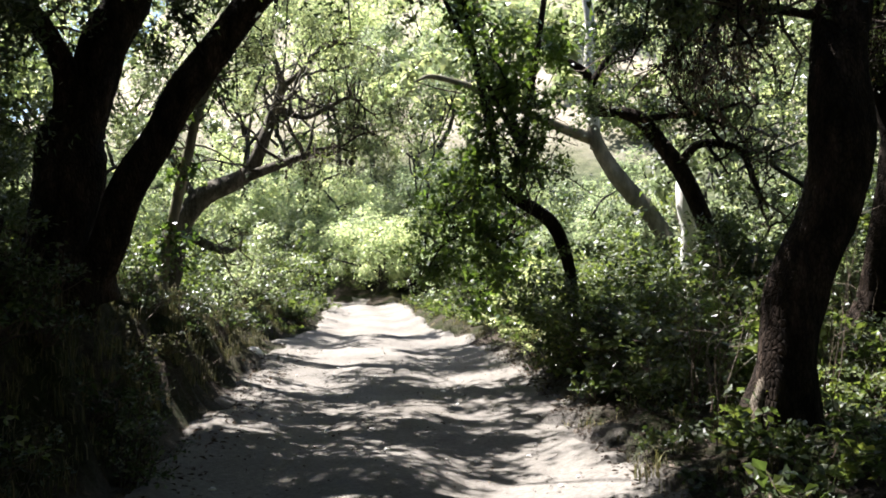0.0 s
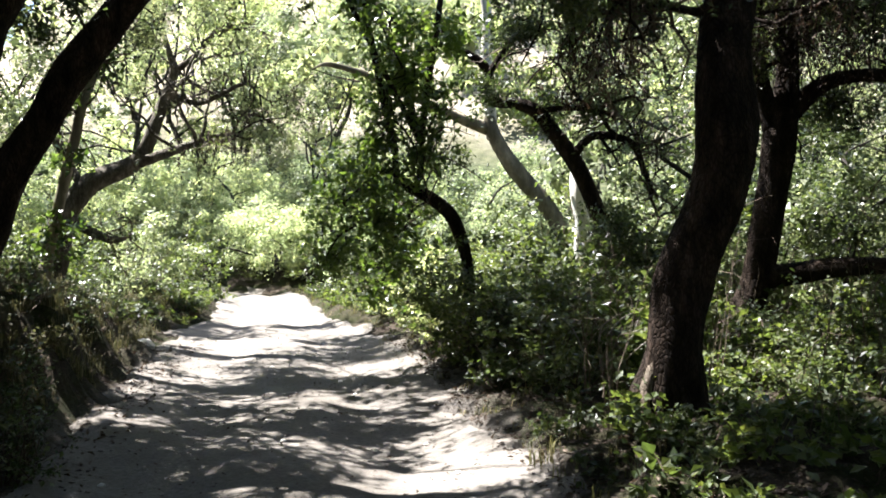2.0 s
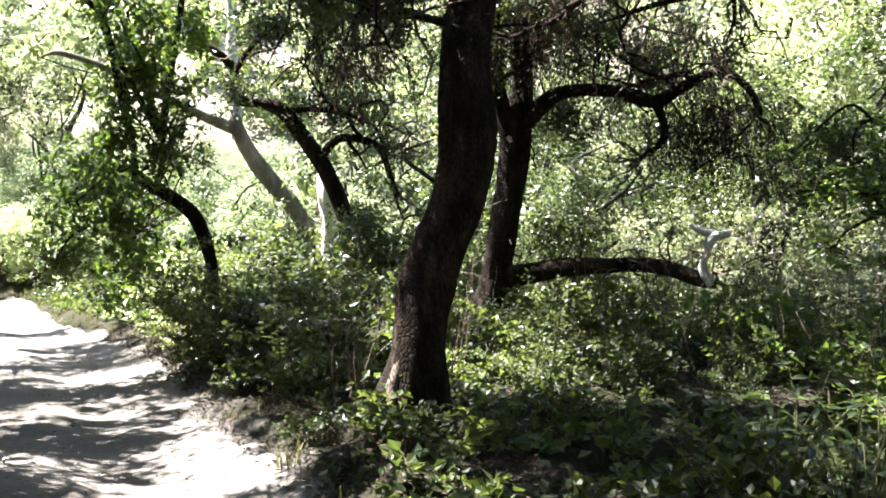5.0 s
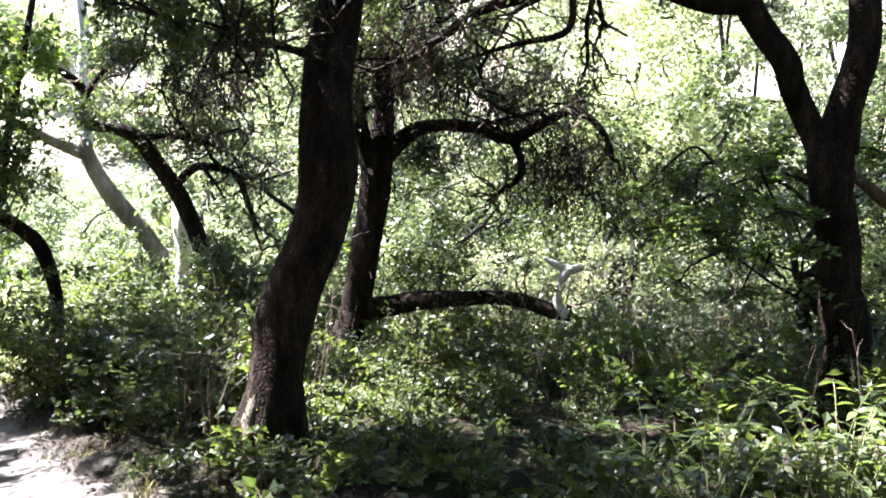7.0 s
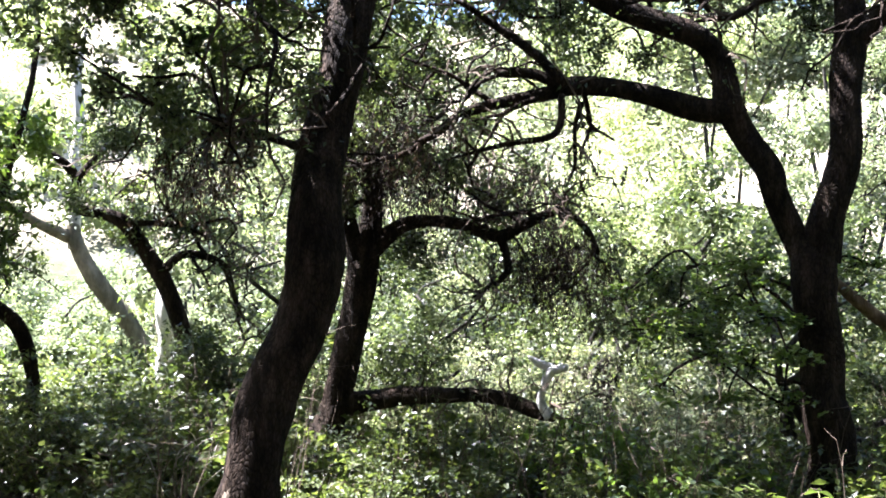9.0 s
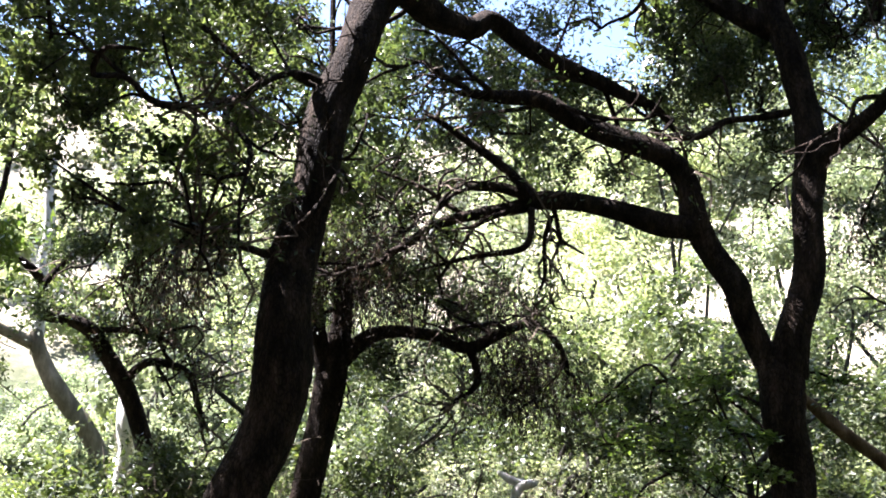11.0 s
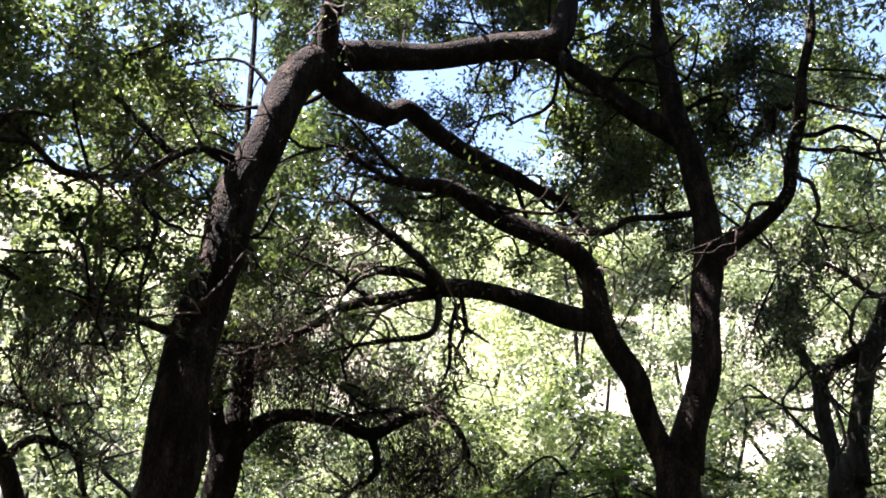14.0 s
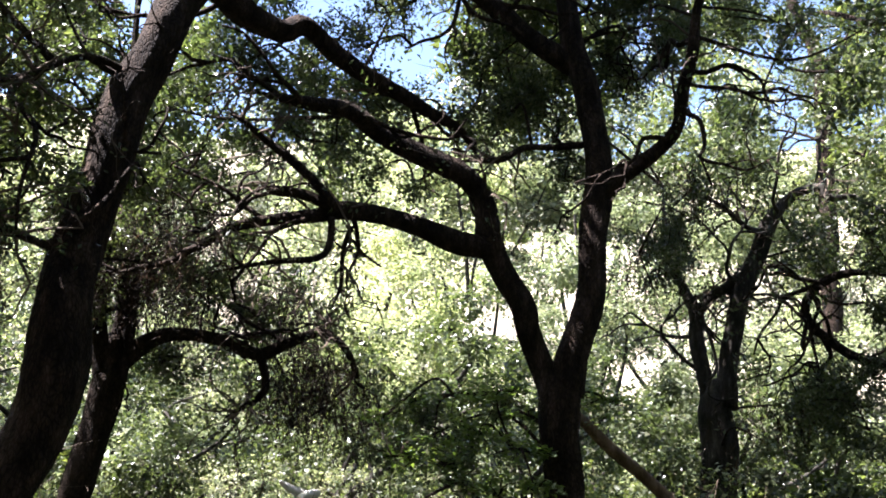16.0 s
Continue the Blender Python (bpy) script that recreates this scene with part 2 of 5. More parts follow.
def limb_shape(points, sides=12, per=6, knots=0.07, seed=0):
    """A gnarled round limb through (x, y, z, radius), closed at both ends."""
    r = np.random.default_rng(seed)
    line = glide(points, per)
    c, rad = line[:, :3], np.maximum(line[:, 3], 0.003)
    n = len(c)
    run = np.concatenate([[0], np.cumsum(np.linalg.norm(np.diff(c, axis=0), axis=1))])
    c = c + (0.10 * rad)[:, None] * np.stack([np.sin(run * w + p) for w, p in zip(r.uniform(3, 8, 3), r.uniform(0, 6, 3))], 1)
    tan = unit(np.gradient(c, axis=0))
    side = np.empty_like(tan)
    s = unit(np.cross(tan[0], [0.3, 0.9, 0.1]))
    for i in range(n):
        s = unit(s - tan[i] * (s @ tan[i]))
        side[i] = s
    other = np.cross(tan, side)
    a = np.linspace(0, 2 * np.pi, sides, endpoint=False)[None, :]
    lump = np.ones((n, sides))
    for k in range(1, 6):
        lump += 1.3 * knots / k**0.6 * np.sin(k * a + r.uniform(0, 6) + 0.7 * np.sin(r.uniform(0.5, 1.5) * run[:, None])) * np.sin(r.uniform(1.5, 5) * run[:, None] * (0.5 + 0.3 * k) + r.uniform(0, 6))
    lump += r.normal(0, knots * 0.25, (n, sides))
    rr = rad[:, None] * lump
    v = c[:, None] + rr[..., None] * (np.cos(a)[..., None] * side[:, None] + np.sin(a)[..., None] * other[:, None])
    tip = (tan[-1] * rad[-1])[None, None]
    v = np.concatenate([c[:1, None].repeat(sides, 1), v, c[-1:, None] + 0.8 * (v[-1:] - c[-1:, None]) + 0.45 * tip, c[-1:, None] + 0.4 * (v[-1:] - c[-1:, None]) + 0.75 * tip, (c[-1:, None] + 0.85 * tip).repeat(sides, 1)])
    i, j = np.meshgrid(np.arange(n + 3), np.arange(sides), indexing="ij")
    k = (j + 1) % sides
    f = np.stack([i * sides + j, i * sides + k, (i + 1) * sides + k, (i + 1) * sides + j], -1)
    return v.reshape(-1, 3), f.reshape(-1, 4)


def sprays(starts, ways, length, radius, steps, bend, fall, r, slight=False):
    """Many crooked twigs at once. Returns nodes (n, steps + 1, 3) and the mesh of thin square rods."""
    n = len(starts)
    node = np.empty((n, steps + 1, 3))
    node[:, 0] = starts
    d = unit(ways)
    hop = np.asarray(length).reshape(-1, 1) / steps * np.ones((n, 1))
    for k in range(steps):
        d = unit(d + r.normal(0, bend, (n, 3)) + [0, 0, fall])
        node[:, k + 1] = node[:, k] + d * hop
    tan = unit(np.gradient(node, axis=1))
    s = unit(np.cross(tan, unit(r.normal(0, 1, (n, 1, 3)))))
    o = np.cross(tan, s)
    rad = (np.asarray(radius).reshape(-1, 1) * np.linspace(1, 0.3, steps + 1))[..., None]
    if slight:
        v = np.stack([node + rad * s, node - rad * s], 2)
        b = (np.arange(n)[:, None] * (steps + 1) + np.arange(steps)[None, :]) * 2
        return node, (v.reshape(-1, 3), np.stack([b, b + 1, b + 3, b + 2], -1).reshape(-1, 4))
    a = [(1, 0), (-0.5, 0.87), (-0.5, -0.87)]
    v = np.stack([node + rad * (x * s + y * o) for x, y in a], 2)
    base = (np.arange(n)[:, None, None] * (steps + 1) + np.arange(steps)[None, :, None]) * 3
    j = np.arange(3)[None, None, :]
    k = (j + 1) % 3
    f = np.stack([base + j, base + k, base + 3 + k, base + 3 + j], -1)
    return node, (v.reshape(-1, 3), f.reshape(-1, 4))


def leaf_shapes(places, size, r, lift=0.6, slim=0.5, spread=0.35, ways=None, plain=False, faces=None):
    """Folded pointed leaves at places, faces mostly upward by lift."""
    n = len(places)
    up = unit(r.normal(0, 1, (n, 3)) + [0, 0, lift]) if faces is None else unit(0.45 * r.normal(0, 1, (n, 3)) + faces)
    ax = unit(np.cross(up, r.normal(0, 1, (n, 3)))) if ways is None else unit(ways - up * (ways * up).sum(1, keepdims=True))
    sd = np.cross(up, ax)
    L = (size * r.uniform(1 - spread, 1 + spread, n))[:, None]
    w = L * slim * 0.5
    b = places
    if plain:
        v = np.stack([b - sd * w, b + ax * L, b + sd * w], 1)
        return v.reshape(-1, 3), np.arange(3 * n).reshape(n, 3)
    v = np.stack([b, b + ax * L * 0.45 + sd * w + up * L * 0.09, b + ax * L - up * L * 0.06, b + ax * L * 0.45 - sd * w + up * L * 0.09], 1)
    return v.reshape(-1, 3), np.arange(4 * n).reshape(n, 4)


def crown_parts(tree, lines, boughs, seed, count, reach, sub, per, size, leaf, fall=-0.05, up=0.25, first=0.35, sigma=0.10, keep=None, bark=None, slim=0.5, name="crown", label=""):
    """Twigs and leaves along the limbs of a tree: count boughs of reach metres, sub twigs on each, per leaves on each twig."""
    r = np.random.default_rng(seed)
    st, wy = [], []
    pick = r.integers(0, len(lines), count)
    for k in range(len(lines)):
        m = int((pick == k).sum())
        ln = glide(lines[k], 5)
        i = (r.uniform(first, 1, m) * (len(ln) - 1)).astype(int)
        t = unit(np.gradient(ln[:, :3], axis=0))[i]
        w = unit(r.normal(0, 1, (m, 3)) + 0.5 * t + [0, 0, up])
        st.append(ln[i, :3]), wy.append(w)
    st, wy = np.concatenate(st), np.concatenate(wy)
    if keep is not None:
        ok = keep(st + wy * reach * 0.6)
        st, wy = st[ok], wy[ok]
    n1, m1 = sprays(st, wy, reach * r.uniform(0.5, 1.2, len(st)), 0.016, 6, 0.45, fall, r)
    k = r.integers(2, 7, (len(st), sub))
    s2 = np.take_along_axis(n1, k[..., None].repeat(3, 2), 1).reshape(-1, 3)
    w2 = unit(r.normal(0, 1, s2.shape) + [0, 0, 0.15])
    n2, m2 = sprays(s2, w2, 0.38 * reach * r.uniform(0.5, 1.2, len(s2)), 0.005, 3, 0.35, fall, r, True)
    part("twig_work", as_mesh("twig_work", *joined([m1, m2]), bark or TWIG_BARK), tree, kind="stuff")
    at = n2[:, 1:].reshape(-1, 3)
    at = at[r.integers(0, len(at), len(s2) * per)] + r.normal(0, sigma, (len(s2) * per, 3))
    if keep is not None:
        at = at[keep(at)]
    part(name, as_mesh(name, *leaf_shapes(at, size, r, slim=slim), leaf), tree, label, kind="stuff")

# ---------------------------------------------------------------- land
def waves(x, y, seed, size, n=7):
    r = np.random.default_rng(seed)
    out = 0 * x
    for k in range(n):
        a, s = r.uniform(0, 2 * np.pi), 2 * np.pi / size * r.uniform(0.6, 1.8)
        out = out + np.sin(s * (x * np.cos(a) + y * np.sin(a)) + r.uniform(0, 6)) / n
    return out


def path_middle(y):
    return np.interp(y, [-40, -6, 0, 6, 10, 14, 17, 21, 25, 27.5, 29.5, 31.5, 33.5, 45], [0.6, 0.2, 0.0, -0.35, -0.55, -0.85, -1.2, -1.6, -2.0, -2.5, -4.0, -7.5, -13, -45])


def smooth(a, b, x):
    t = np.clip((x - a) / (b - a), 0, 1)
    return t * t * (3 - 2 * t)


def narrow(y):
    """How much of its near width the path still has, the bends far off being half grown over."""
    return np.interp(y, [-40, 13.5, 16.5, 18.5, 24, 45], [1, 1, 0.96, 0.68, 0.62, 0.62])


def across(x, y):
    """Metres from the middle of the path as it is near by."""
    return (x - path_middle(y)) / narrow(y)


def path_height(x, y):
    u = across(x, y)
    ruts = -0.05 * (np.exp(-((u + 0.75) / 0.35) ** 2) + np.exp(-((u - 0.7) / 0.35) ** 2))
    return ruts + np.where(u > 0, 0.24, 0.13) * smooth(1.1, 2.3, np.abs(u)) - 0.5 * smooth(1.6, 2.15, np.abs(u) + 0.2 * waves(x, y, 41, 1.5) + 0.14 * waves(x, y, 42, 0.5)) + (0.05 * waves(x, y, 3, 1.6) + 0.06 * waves(x, y, 4, 5.0)) * (0.35 + 0.65 * smooth(20, 13, y)) + 0.012 * waves(x, y, 5, 0.45)


def land_height(x, y):
    """The forest floor: sunk below the path inside it, banks beside it, a slope far off."""
    x, y = np.asarray(x, float), np.asarray(y, float)
    u = across(x, y) + 0.28 * waves(x, y, 8, 2.2) + 0.15 * waves(x, y, 18, 0.8) + 0.09 * waves(x, y, 28, 0.3)
    left = (0.30 + 0.86 * smooth(19, 9, y) + 0.22 * smooth(11, 8, y)) * smooth(1.7, 2.8, -u) + 0.12 * smooth(2.7, 6, -u)
    right = 0.20 * smooth(1.45, 2.3, u) + 0.15 * smooth(2.5, 6.0, u)
    out = -0.10 + 0.12 * smooth(1.2, 1.7, np.abs(u)) + left + right
    rough = smooth(1.3, 2.2, np.abs(u))
    out = out + rough * (0.10 * waves(x, y, 9, 2.0) + 0.06 * waves(x, y, 10, 0.7) + 0.05 * waves(x, y, 13, 0.33) + 0.2 * waves(x, y, 11, 9.0))
    far = np.hypot(x, y)
    hill = 0.20 * np.clip(far - 30, 0, 60) * smooth(-60, -10, x + 0.3 * y - 12 + 14)
    # the steep sunlit hillside across the valley
    turn = np.degrees(np.arctan2(x, y))
    steep = smooth(-26, -8, turn) * smooth(140, 95, turn) * (0.5 * np.clip(far - 62, 0, 110) + 2.5 * waves(x, y, 12, 40.0) * smooth(60, 90, far))
    return out + hill + steep


def land():
    turn = np.concatenate([np.arange(-38, 76, 0.55), np.arange(76, 322, 4.0)])
    ring = np.concatenate([[0.0], np.geomspace(0.4, 4, 24, endpoint=False), np.geomspace(4, 20, 150, endpoint=False), np.geomspace(20, 900, 76)])
    a, d = np.meshgrid(np.radians(turn), ring, indexing="ij")
    x, y = d * np.sin(a), d * np.cos(a)
    v = np.stack([x, y, land_height(x, y)], -1)
    n, m = a.shape
    i, j = np.meshgrid(np.arange(n), np.arange(m - 1), indexing="ij")
    k = (i + 1) % n
    f = np.stack([i * m + j, k * m + j, k * m + j + 1, i * m + j + 1], -1)[..., ::-1]
    me = as_mesh("ground", v, f, SOIL, True)
    u = np.abs(across(x, y)) + 0.22 * waves(x, y, 33, 0.9) + 0.12 * waves(x, y, 34, 0.3)
    me.attributes.new("dust", "FLOAT", "POINT").data.foreach_set("value", (smooth(1.95, 1.6, u) * smooth(16, 12, y)).astype(np.float32).ravel())
    ob = new("ground", me)
    tagged(ob, "dark leaf-strewn forest soil with banks", "ground", kind="structure")
    t = np.concatenate([np.arange(-14, 4, 0.4), np.arange(4, 16, 0.07), np.arange(16, 35, 0.16)])
    u = np.linspace(-2.3, 2.3, 64)
    s, w = np.meshgrid(t, u, indexing="ij")
    x = path_middle(s) + narrow(s) * w
    v = np.stack([x, s, path_height(x, s)], -1)
    n, m = s.shape
    i, j = np.meshgrid(np.arange(n - 1), np.arange(m - 1), indexing="ij")
    f = np.stack([i * m + j, i * m + j + 1, (i + 1) * m + j + 1, (i + 1) * m + j], -1)
    ob = new("dirt_path", as_mesh("dirt_path", v, f, DIRT, True))
    tagged(ob, "pale dusty dirt track with shallow wheel ruts", "path", kind="structure")


land()

# ---------------------------------------------------------------- limbs: places and radii in metres
BRANCHES = {}
BRANCHES["leaning_oak"] = []
BRANCHES["leaning_oak"].append(("trunk", [(2.35, 6.81, 0.31, 0.255), (2.43, 6.79, 0.73, 0.218), (2.56, 6.79, 1.27, 0.214), (2.74, 6.78, 1.96, 0.205), (2.83, 6.74, 2.39, 0.238), (2.85, 6.79, 2.83, 0.198), (2.89, 6.88, 3.25, 0.192), (3.04, 6.87, 4.23, 0.182), (3.24, 6.88, 5.06, 0.180), (3.43, 6.90, 5.69, 0.176), (3.64, 6.84, 6.04, 0.172)]))
BRANCHES["leaning_oak"].append(("bare_wood", [(2.17, 6.68, 0.28, 0.085), (2.22, 6.69, 0.46, 0.066), (2.28, 6.68, 0.70, 0.046), (2.35, 6.68, 0.92, 0.030), (2.41, 6.68, 1.10, 0.012)]))
BRANCHES["leaning_oak"].append(("limb", [(3.52, 6.91, 5.91, 0.170), (3.77, 6.86, 6.13, 0.158), (4.13, 6.74, 6.26, 0.139), (4.71, 6.45, 6.39, 0.124), (5.26, 6.11, 6.56, 0.136), (5.65, 5.86, 6.72, 0.126), (5.81, 5.82, 7.08, 0.111), (5.91, 5.83, 7.55, 0.097)]))
BRANCHES["leaning_oak"].append(("limb", [(3.70, 6.81, 5.98, 0.114), (3.66, 6.73, 6.28, 0.099), (3.62, 6.65, 6.53, 0.093), (3.60, 6.57, 6.89, 0.083), (3.49, 6.53, 7.32, 0.068)]))
BRANCHES["leaning_oak"].append(("limb", [(3.62, 6.85, 5.99, 0.127), (3.90, 6.89, 5.89, 0.140), (4.19, 6.90, 5.81, 0.122), (4.49, 6.90, 5.81, 0.108), (4.75, 6.92, 6.01, 0.100), (5.14, 6.84, 5.79, 0.095), (5.61, 6.67, 5.62, 0.079), (6.02, 6.52, 5.47, 0.063), (6.39, 6.40, 5.37, 0.046), (6.65, 6.36, 5.13, 0.035)]))
BRANCHES["leaning_oak"].append(("limb", [(2.70, 6.89, 3.29, 0.036), (2.45, 6.85, 3.32, 0.030), (2.21, 6.80, 3.28, 0.028), (2.08, 6.71, 3.27, 0.021), (1.96, 6.62, 3.29, 0.014)]))
BRANCHES["leaning_oak"].append(("limb", [(2.86, 6.93, 3.87, 0.041), (2.68, 6.82, 3.32, 0.026), (2.34, 6.76, 3.31, 0.025), (2.11, 6.65, 3.27, 0.023), (1.95, 6.51, 3.30, 0.016)]))
BRANCHES["leaning_oak"].append(("limb", [(3.16, 6.91, 4.84, 0.034), (2.69, 6.79, 4.81, 0.028), (2.20, 6.65, 4.41, 0.024), (1.85, 6.44, 4.18, 0.018), (1.48, 6.23, 4.01, 0.012)]))
BRANCHES["hanging_limb_oak"] = []
BRANCHES["hanging_limb_oak"].append(("trunk", [(4.19, 9.53, 0.72, 0.176), (4.26, 9.49, 1.02, 0.160), (4.37, 9.45, 1.57, 0.155), (4.44, 9.40, 2.18, 0.156), (4.50, 9.38, 2.68, 0.173), (4.56, 9.35, 3.19, 0.123), (4.56, 9.35, 3.63, 0.113), (4.54, 9.46, 4.16, 0.097), (4.50, 9.61, 4.70, 0.081), (4.46, 9.72, 5.33, 0.065)]))
BRANCHES["hanging_limb_oak"].append(("limb", [(4.45, 9.35, 2.68, 0.123), (4.31, 9.35, 3.16, 0.092), (4.21, 9.31, 3.58, 0.080), (4.20, 9.26, 4.00, 0.061), (4.07, 9.24, 4.42, 0.043)]))
BRANCHES["hanging_limb_oak"].append(("limb", [(4.49, 9.38, 2.81, 0.120), (4.80, 9.18, 3.14, 0.088), (5.12, 8.96, 3.22, 0.070), (5.47, 8.70, 3.18, 0.066), (5.70, 8.50, 3.07, 0.068), (5.93, 8.29, 3.22, 0.060), (6.17, 8.06, 3.36, 0.046), (6.31, 7.89, 3.24, 0.039), (6.40, 7.76, 3.00, 0.030), (6.35, 7.75, 2.81, 0.021)]))
BRANCHES["hanging_limb_oak"].append(("limb", [(5.69, 8.48, 3.07, 0.055), (5.74, 8.37, 2.72, 0.039), (5.54, 8.42, 2.50, 0.033), (5.35, 8.46, 2.37, 0.021)]))
BRANCHES["hanging_limb_oak"].append(("limb", [(4.35, 9.44, 1.22, 0.125), (4.68, 9.14, 1.27, 0.112), (4.97, 8.84, 1.33, 0.096), (5.36, 8.45, 1.36, 0.077), (5.63, 8.11, 1.32, 0.078), (5.79, 7.84, 1.23, 0.074), (5.84, 7.64, 1.16, 0.056)]))
BRANCHES["hanging_limb_oak"].append(("broken_end", [(5.83, 7.70, 1.18, 0.055), (5.75, 7.74, 1.34, 0.042), (5.76, 7.69, 1.51, 0.046), (5.79, 7.64, 1.63, 0.050), (5.89, 7.53, 1.68, 0.040)]))
BRANCHES["hanging_limb_oak"].append(("broken_end", [(5.84, 7.64, 1.66, 0.045), (5.71, 7.70, 1.71, 0.038), (5.61, 7.75, 1.77, 0.020)]))
BRANCHES["forked_oak"] = []
BRANCHES["forked_oak"].append(("trunk", [(6.99, 5.34, 1.30, 0.202), (6.97, 5.37, 1.58, 0.174), (6.94, 5.40, 2.16, 0.171), (6.93, 5.42, 2.51, 0.201), (6.92, 5.43, 2.69, 0.196), (6.92, 5.44, 2.83, 0.138)]))
BRANCHES["forked_oak"].append(("limb", [(6.90, 5.46, 2.66, 0.147), (6.83, 5.54, 2.88, 0.119), (6.66, 5.60, 3.25, 0.111), (6.58, 5.61, 3.46, 0.116), (6.42, 5.73, 3.76, 0.117), (6.28, 5.80, 4.06, 0.129), (6.19, 5.83, 4.43, 0.104), (5.98, 5.90, 4.65, 0.109), (5.58, 6.15, 4.79, 0.104), (5.24, 6.31, 4.92, 0.089), (4.97, 6.40, 5.04, 0.078), (4.62, 6.53, 5.04, 0.062), (4.18, 6.70, 5.03, 0.041)]))
BRANCHES["forked_oak"].append(("limb", [(6.28, 5.80, 3.96, 0.113), (6.02, 5.96, 3.99, 0.108), (5.72, 6.16, 4.11, 0.093), (5.41, 6.34, 4.16, 0.087), (5.09, 6.51, 4.14, 0.087), (4.88, 6.58, 4.06, 0.068), (4.51, 6.75, 3.96, 0.050), (4.18, 6.87, 3.82, 0.045), (3.94, 6.93, 3.61, 0.034), (3.75, 6.96, 3.51, 0.019)]))
BRANCHES["forked_oak"].append(("limb", [(4.95, 6.41, 4.10, 0.050), (4.71, 6.53, 4.35, 0.043), (4.42, 6.67, 4.57, 0.036), (4.15, 6.78, 4.75, 0.028), (3.99, 6.82, 4.80, 0.018)]))
BRANCHES["forked_oak"].append(("limb", [(4.92, 6.43, 4.03, 0.035), (4.90, 6.42, 3.77, 0.032), (4.80, 6.46, 3.63, 0.029), (4.47, 6.66, 3.55, 0.024), (4.03, 6.91, 3.39, 0.012)]))
BRANCHES["forked_oak"].append(("limb", [(5.06, 6.33, 3.96, 0.025), (5.01, 6.36, 3.73, 0.020), (5.02, 6.36, 3.42, 0.017), (4.96, 6.40, 3.20, 0.010)]))
BRANCHES["forked_oak"].append(("limb", [(4.93, 6.43, 4.11, 0.050), (4.74, 6.65, 4.23, 0.048), (4.57, 6.85, 4.26, 0.041), (4.49, 6.98, 4.33, 0.023)]))
BRANCHES["forked_oak"].append(("limb", [(6.96, 5.39, 2.65, 0.147), (6.97, 5.37, 2.83, 0.162), (7.06, 5.25, 3.43, 0.145), (7.09, 5.21, 3.94, 0.132), (7.15, 5.21, 4.49, 0.138), (7.15, 5.21, 4.83, 0.137), (7.19, 5.25, 5.25, 0.129), (7.13, 5.32, 5.67, 0.132), (7.04, 5.44, 6.12, 0.123), (7.00, 5.50, 6.63, 0.108), (6.93, 5.58, 7.11, 0.093), (6.92, 5.60, 7.73, 0.083)]))
BRANCHES["forked_oak"].append(("limb", [(7.16, 5.21, 4.63, 0.105), (7.24, 5.00, 4.80, 0.086), (7.36, 4.71, 5.01, 0.072), (7.42, 4.50, 5.24, 0.066), (7.40, 4.43, 5.54, 0.064), (7.40, 4.31, 5.95, 0.057), (7.38, 4.25, 6.32, 0.047), (7.38, 4.13, 6.74, 0.042), (7.35, 4.07, 7.18, 0.031)]))
BRANCHES["forked_oak"].append(("limb", [(7.03, 5.46, 6.03, 0.117), (6.74, 5.68, 6.24, 0.107), (6.44, 5.91, 6.52, 0.097), (6.15, 6.10, 6.73, 0.086), (5.89, 6.23, 6.83, 0.075), (5.59, 6.40, 6.93, 0.052)]))
BRANCHES["forked_oak"].append(("limb", [(7.10, 5.36, 5.17, 0.038), (6.86, 5.51, 5.10, 0.032), (6.59, 5.68, 5.05, 0.032), (6.37, 5.77, 4.88, 0.032), (6.12, 5.89, 4.82, 0.024), (5.94, 5.94, 4.76, 0.016)]))
BRANCHES["grey_oak"] = []
BRANCHES["grey_oak"].append(("trunk", [(10.49, 5.82, 2.08, 0.217), (10.50, 5.81, 2.61, 0.209), (10.50, 5.82, 3.00, 0.191), (10.49, 5.82, 3.24, 0.135)]))
BRANCHES["grey_oak"].append(("limb", [(10.46, 5.89, 2.97, 0.114), (10.45, 5.96, 3.34, 0.098), (10.43, 6.04, 3.84, 0.094), (10.45, 6.07, 4.16, 0.089), (10.40, 6.21, 4.49, 0.060), (10.37, 6.32, 4.80, 0.049), (10.33, 6.43, 5.26, 0.037), (10.34, 6.47, 5.89, 0.025)]))
BRANCHES["grey_oak"].append(("limb", [(10.54, 5.73, 2.97, 0.136), (10.55, 5.68, 3.61, 0.120), (10.59, 5.54, 4.31, 0.116), (10.66, 5.37, 4.80, 0.111), (10.72, 5.20, 5.22, 0.099), (10.76, 5.06, 5.46, 0.076), (10.82, 4.87, 5.64, 0.058), (10.90, 4.62, 5.68, 0.052), (10.93, 4.51, 5.53, 0.049), (11.01, 4.24, 5.53, 0.039)]))
BRANCHES["grey_oak"].append(("limb", [(10.38, 6.02, 4.14, 0.071), (10.45, 5.84, 4.35, 0.065), (10.51, 5.65, 4.48, 0.064), (10.58, 5.45, 4.65, 0.070)]))
BRANCHES["grey_oak"].append(("limb", [(10.69, 5.23, 5.14, 0.041), (10.50, 5.39, 5.20, 0.035), (10.26, 5.62, 5.47, 0.027), (9.97, 5.92, 5.60, 0.018)]))
BRANCHES["pale_sycamore"] = []
BRANCHES["pale_sycamore"].append(("trunk", [(4.18, 17.51, 1.61, 0.156), (3.83, 17.59, 2.24, 0.157), (3.45, 17.67, 2.71, 0.158), (3.10, 17.73, 3.17, 0.148), (2.85, 17.77, 3.64, 0.137), (2.79, 17.78, 3.88, 0.116)]))
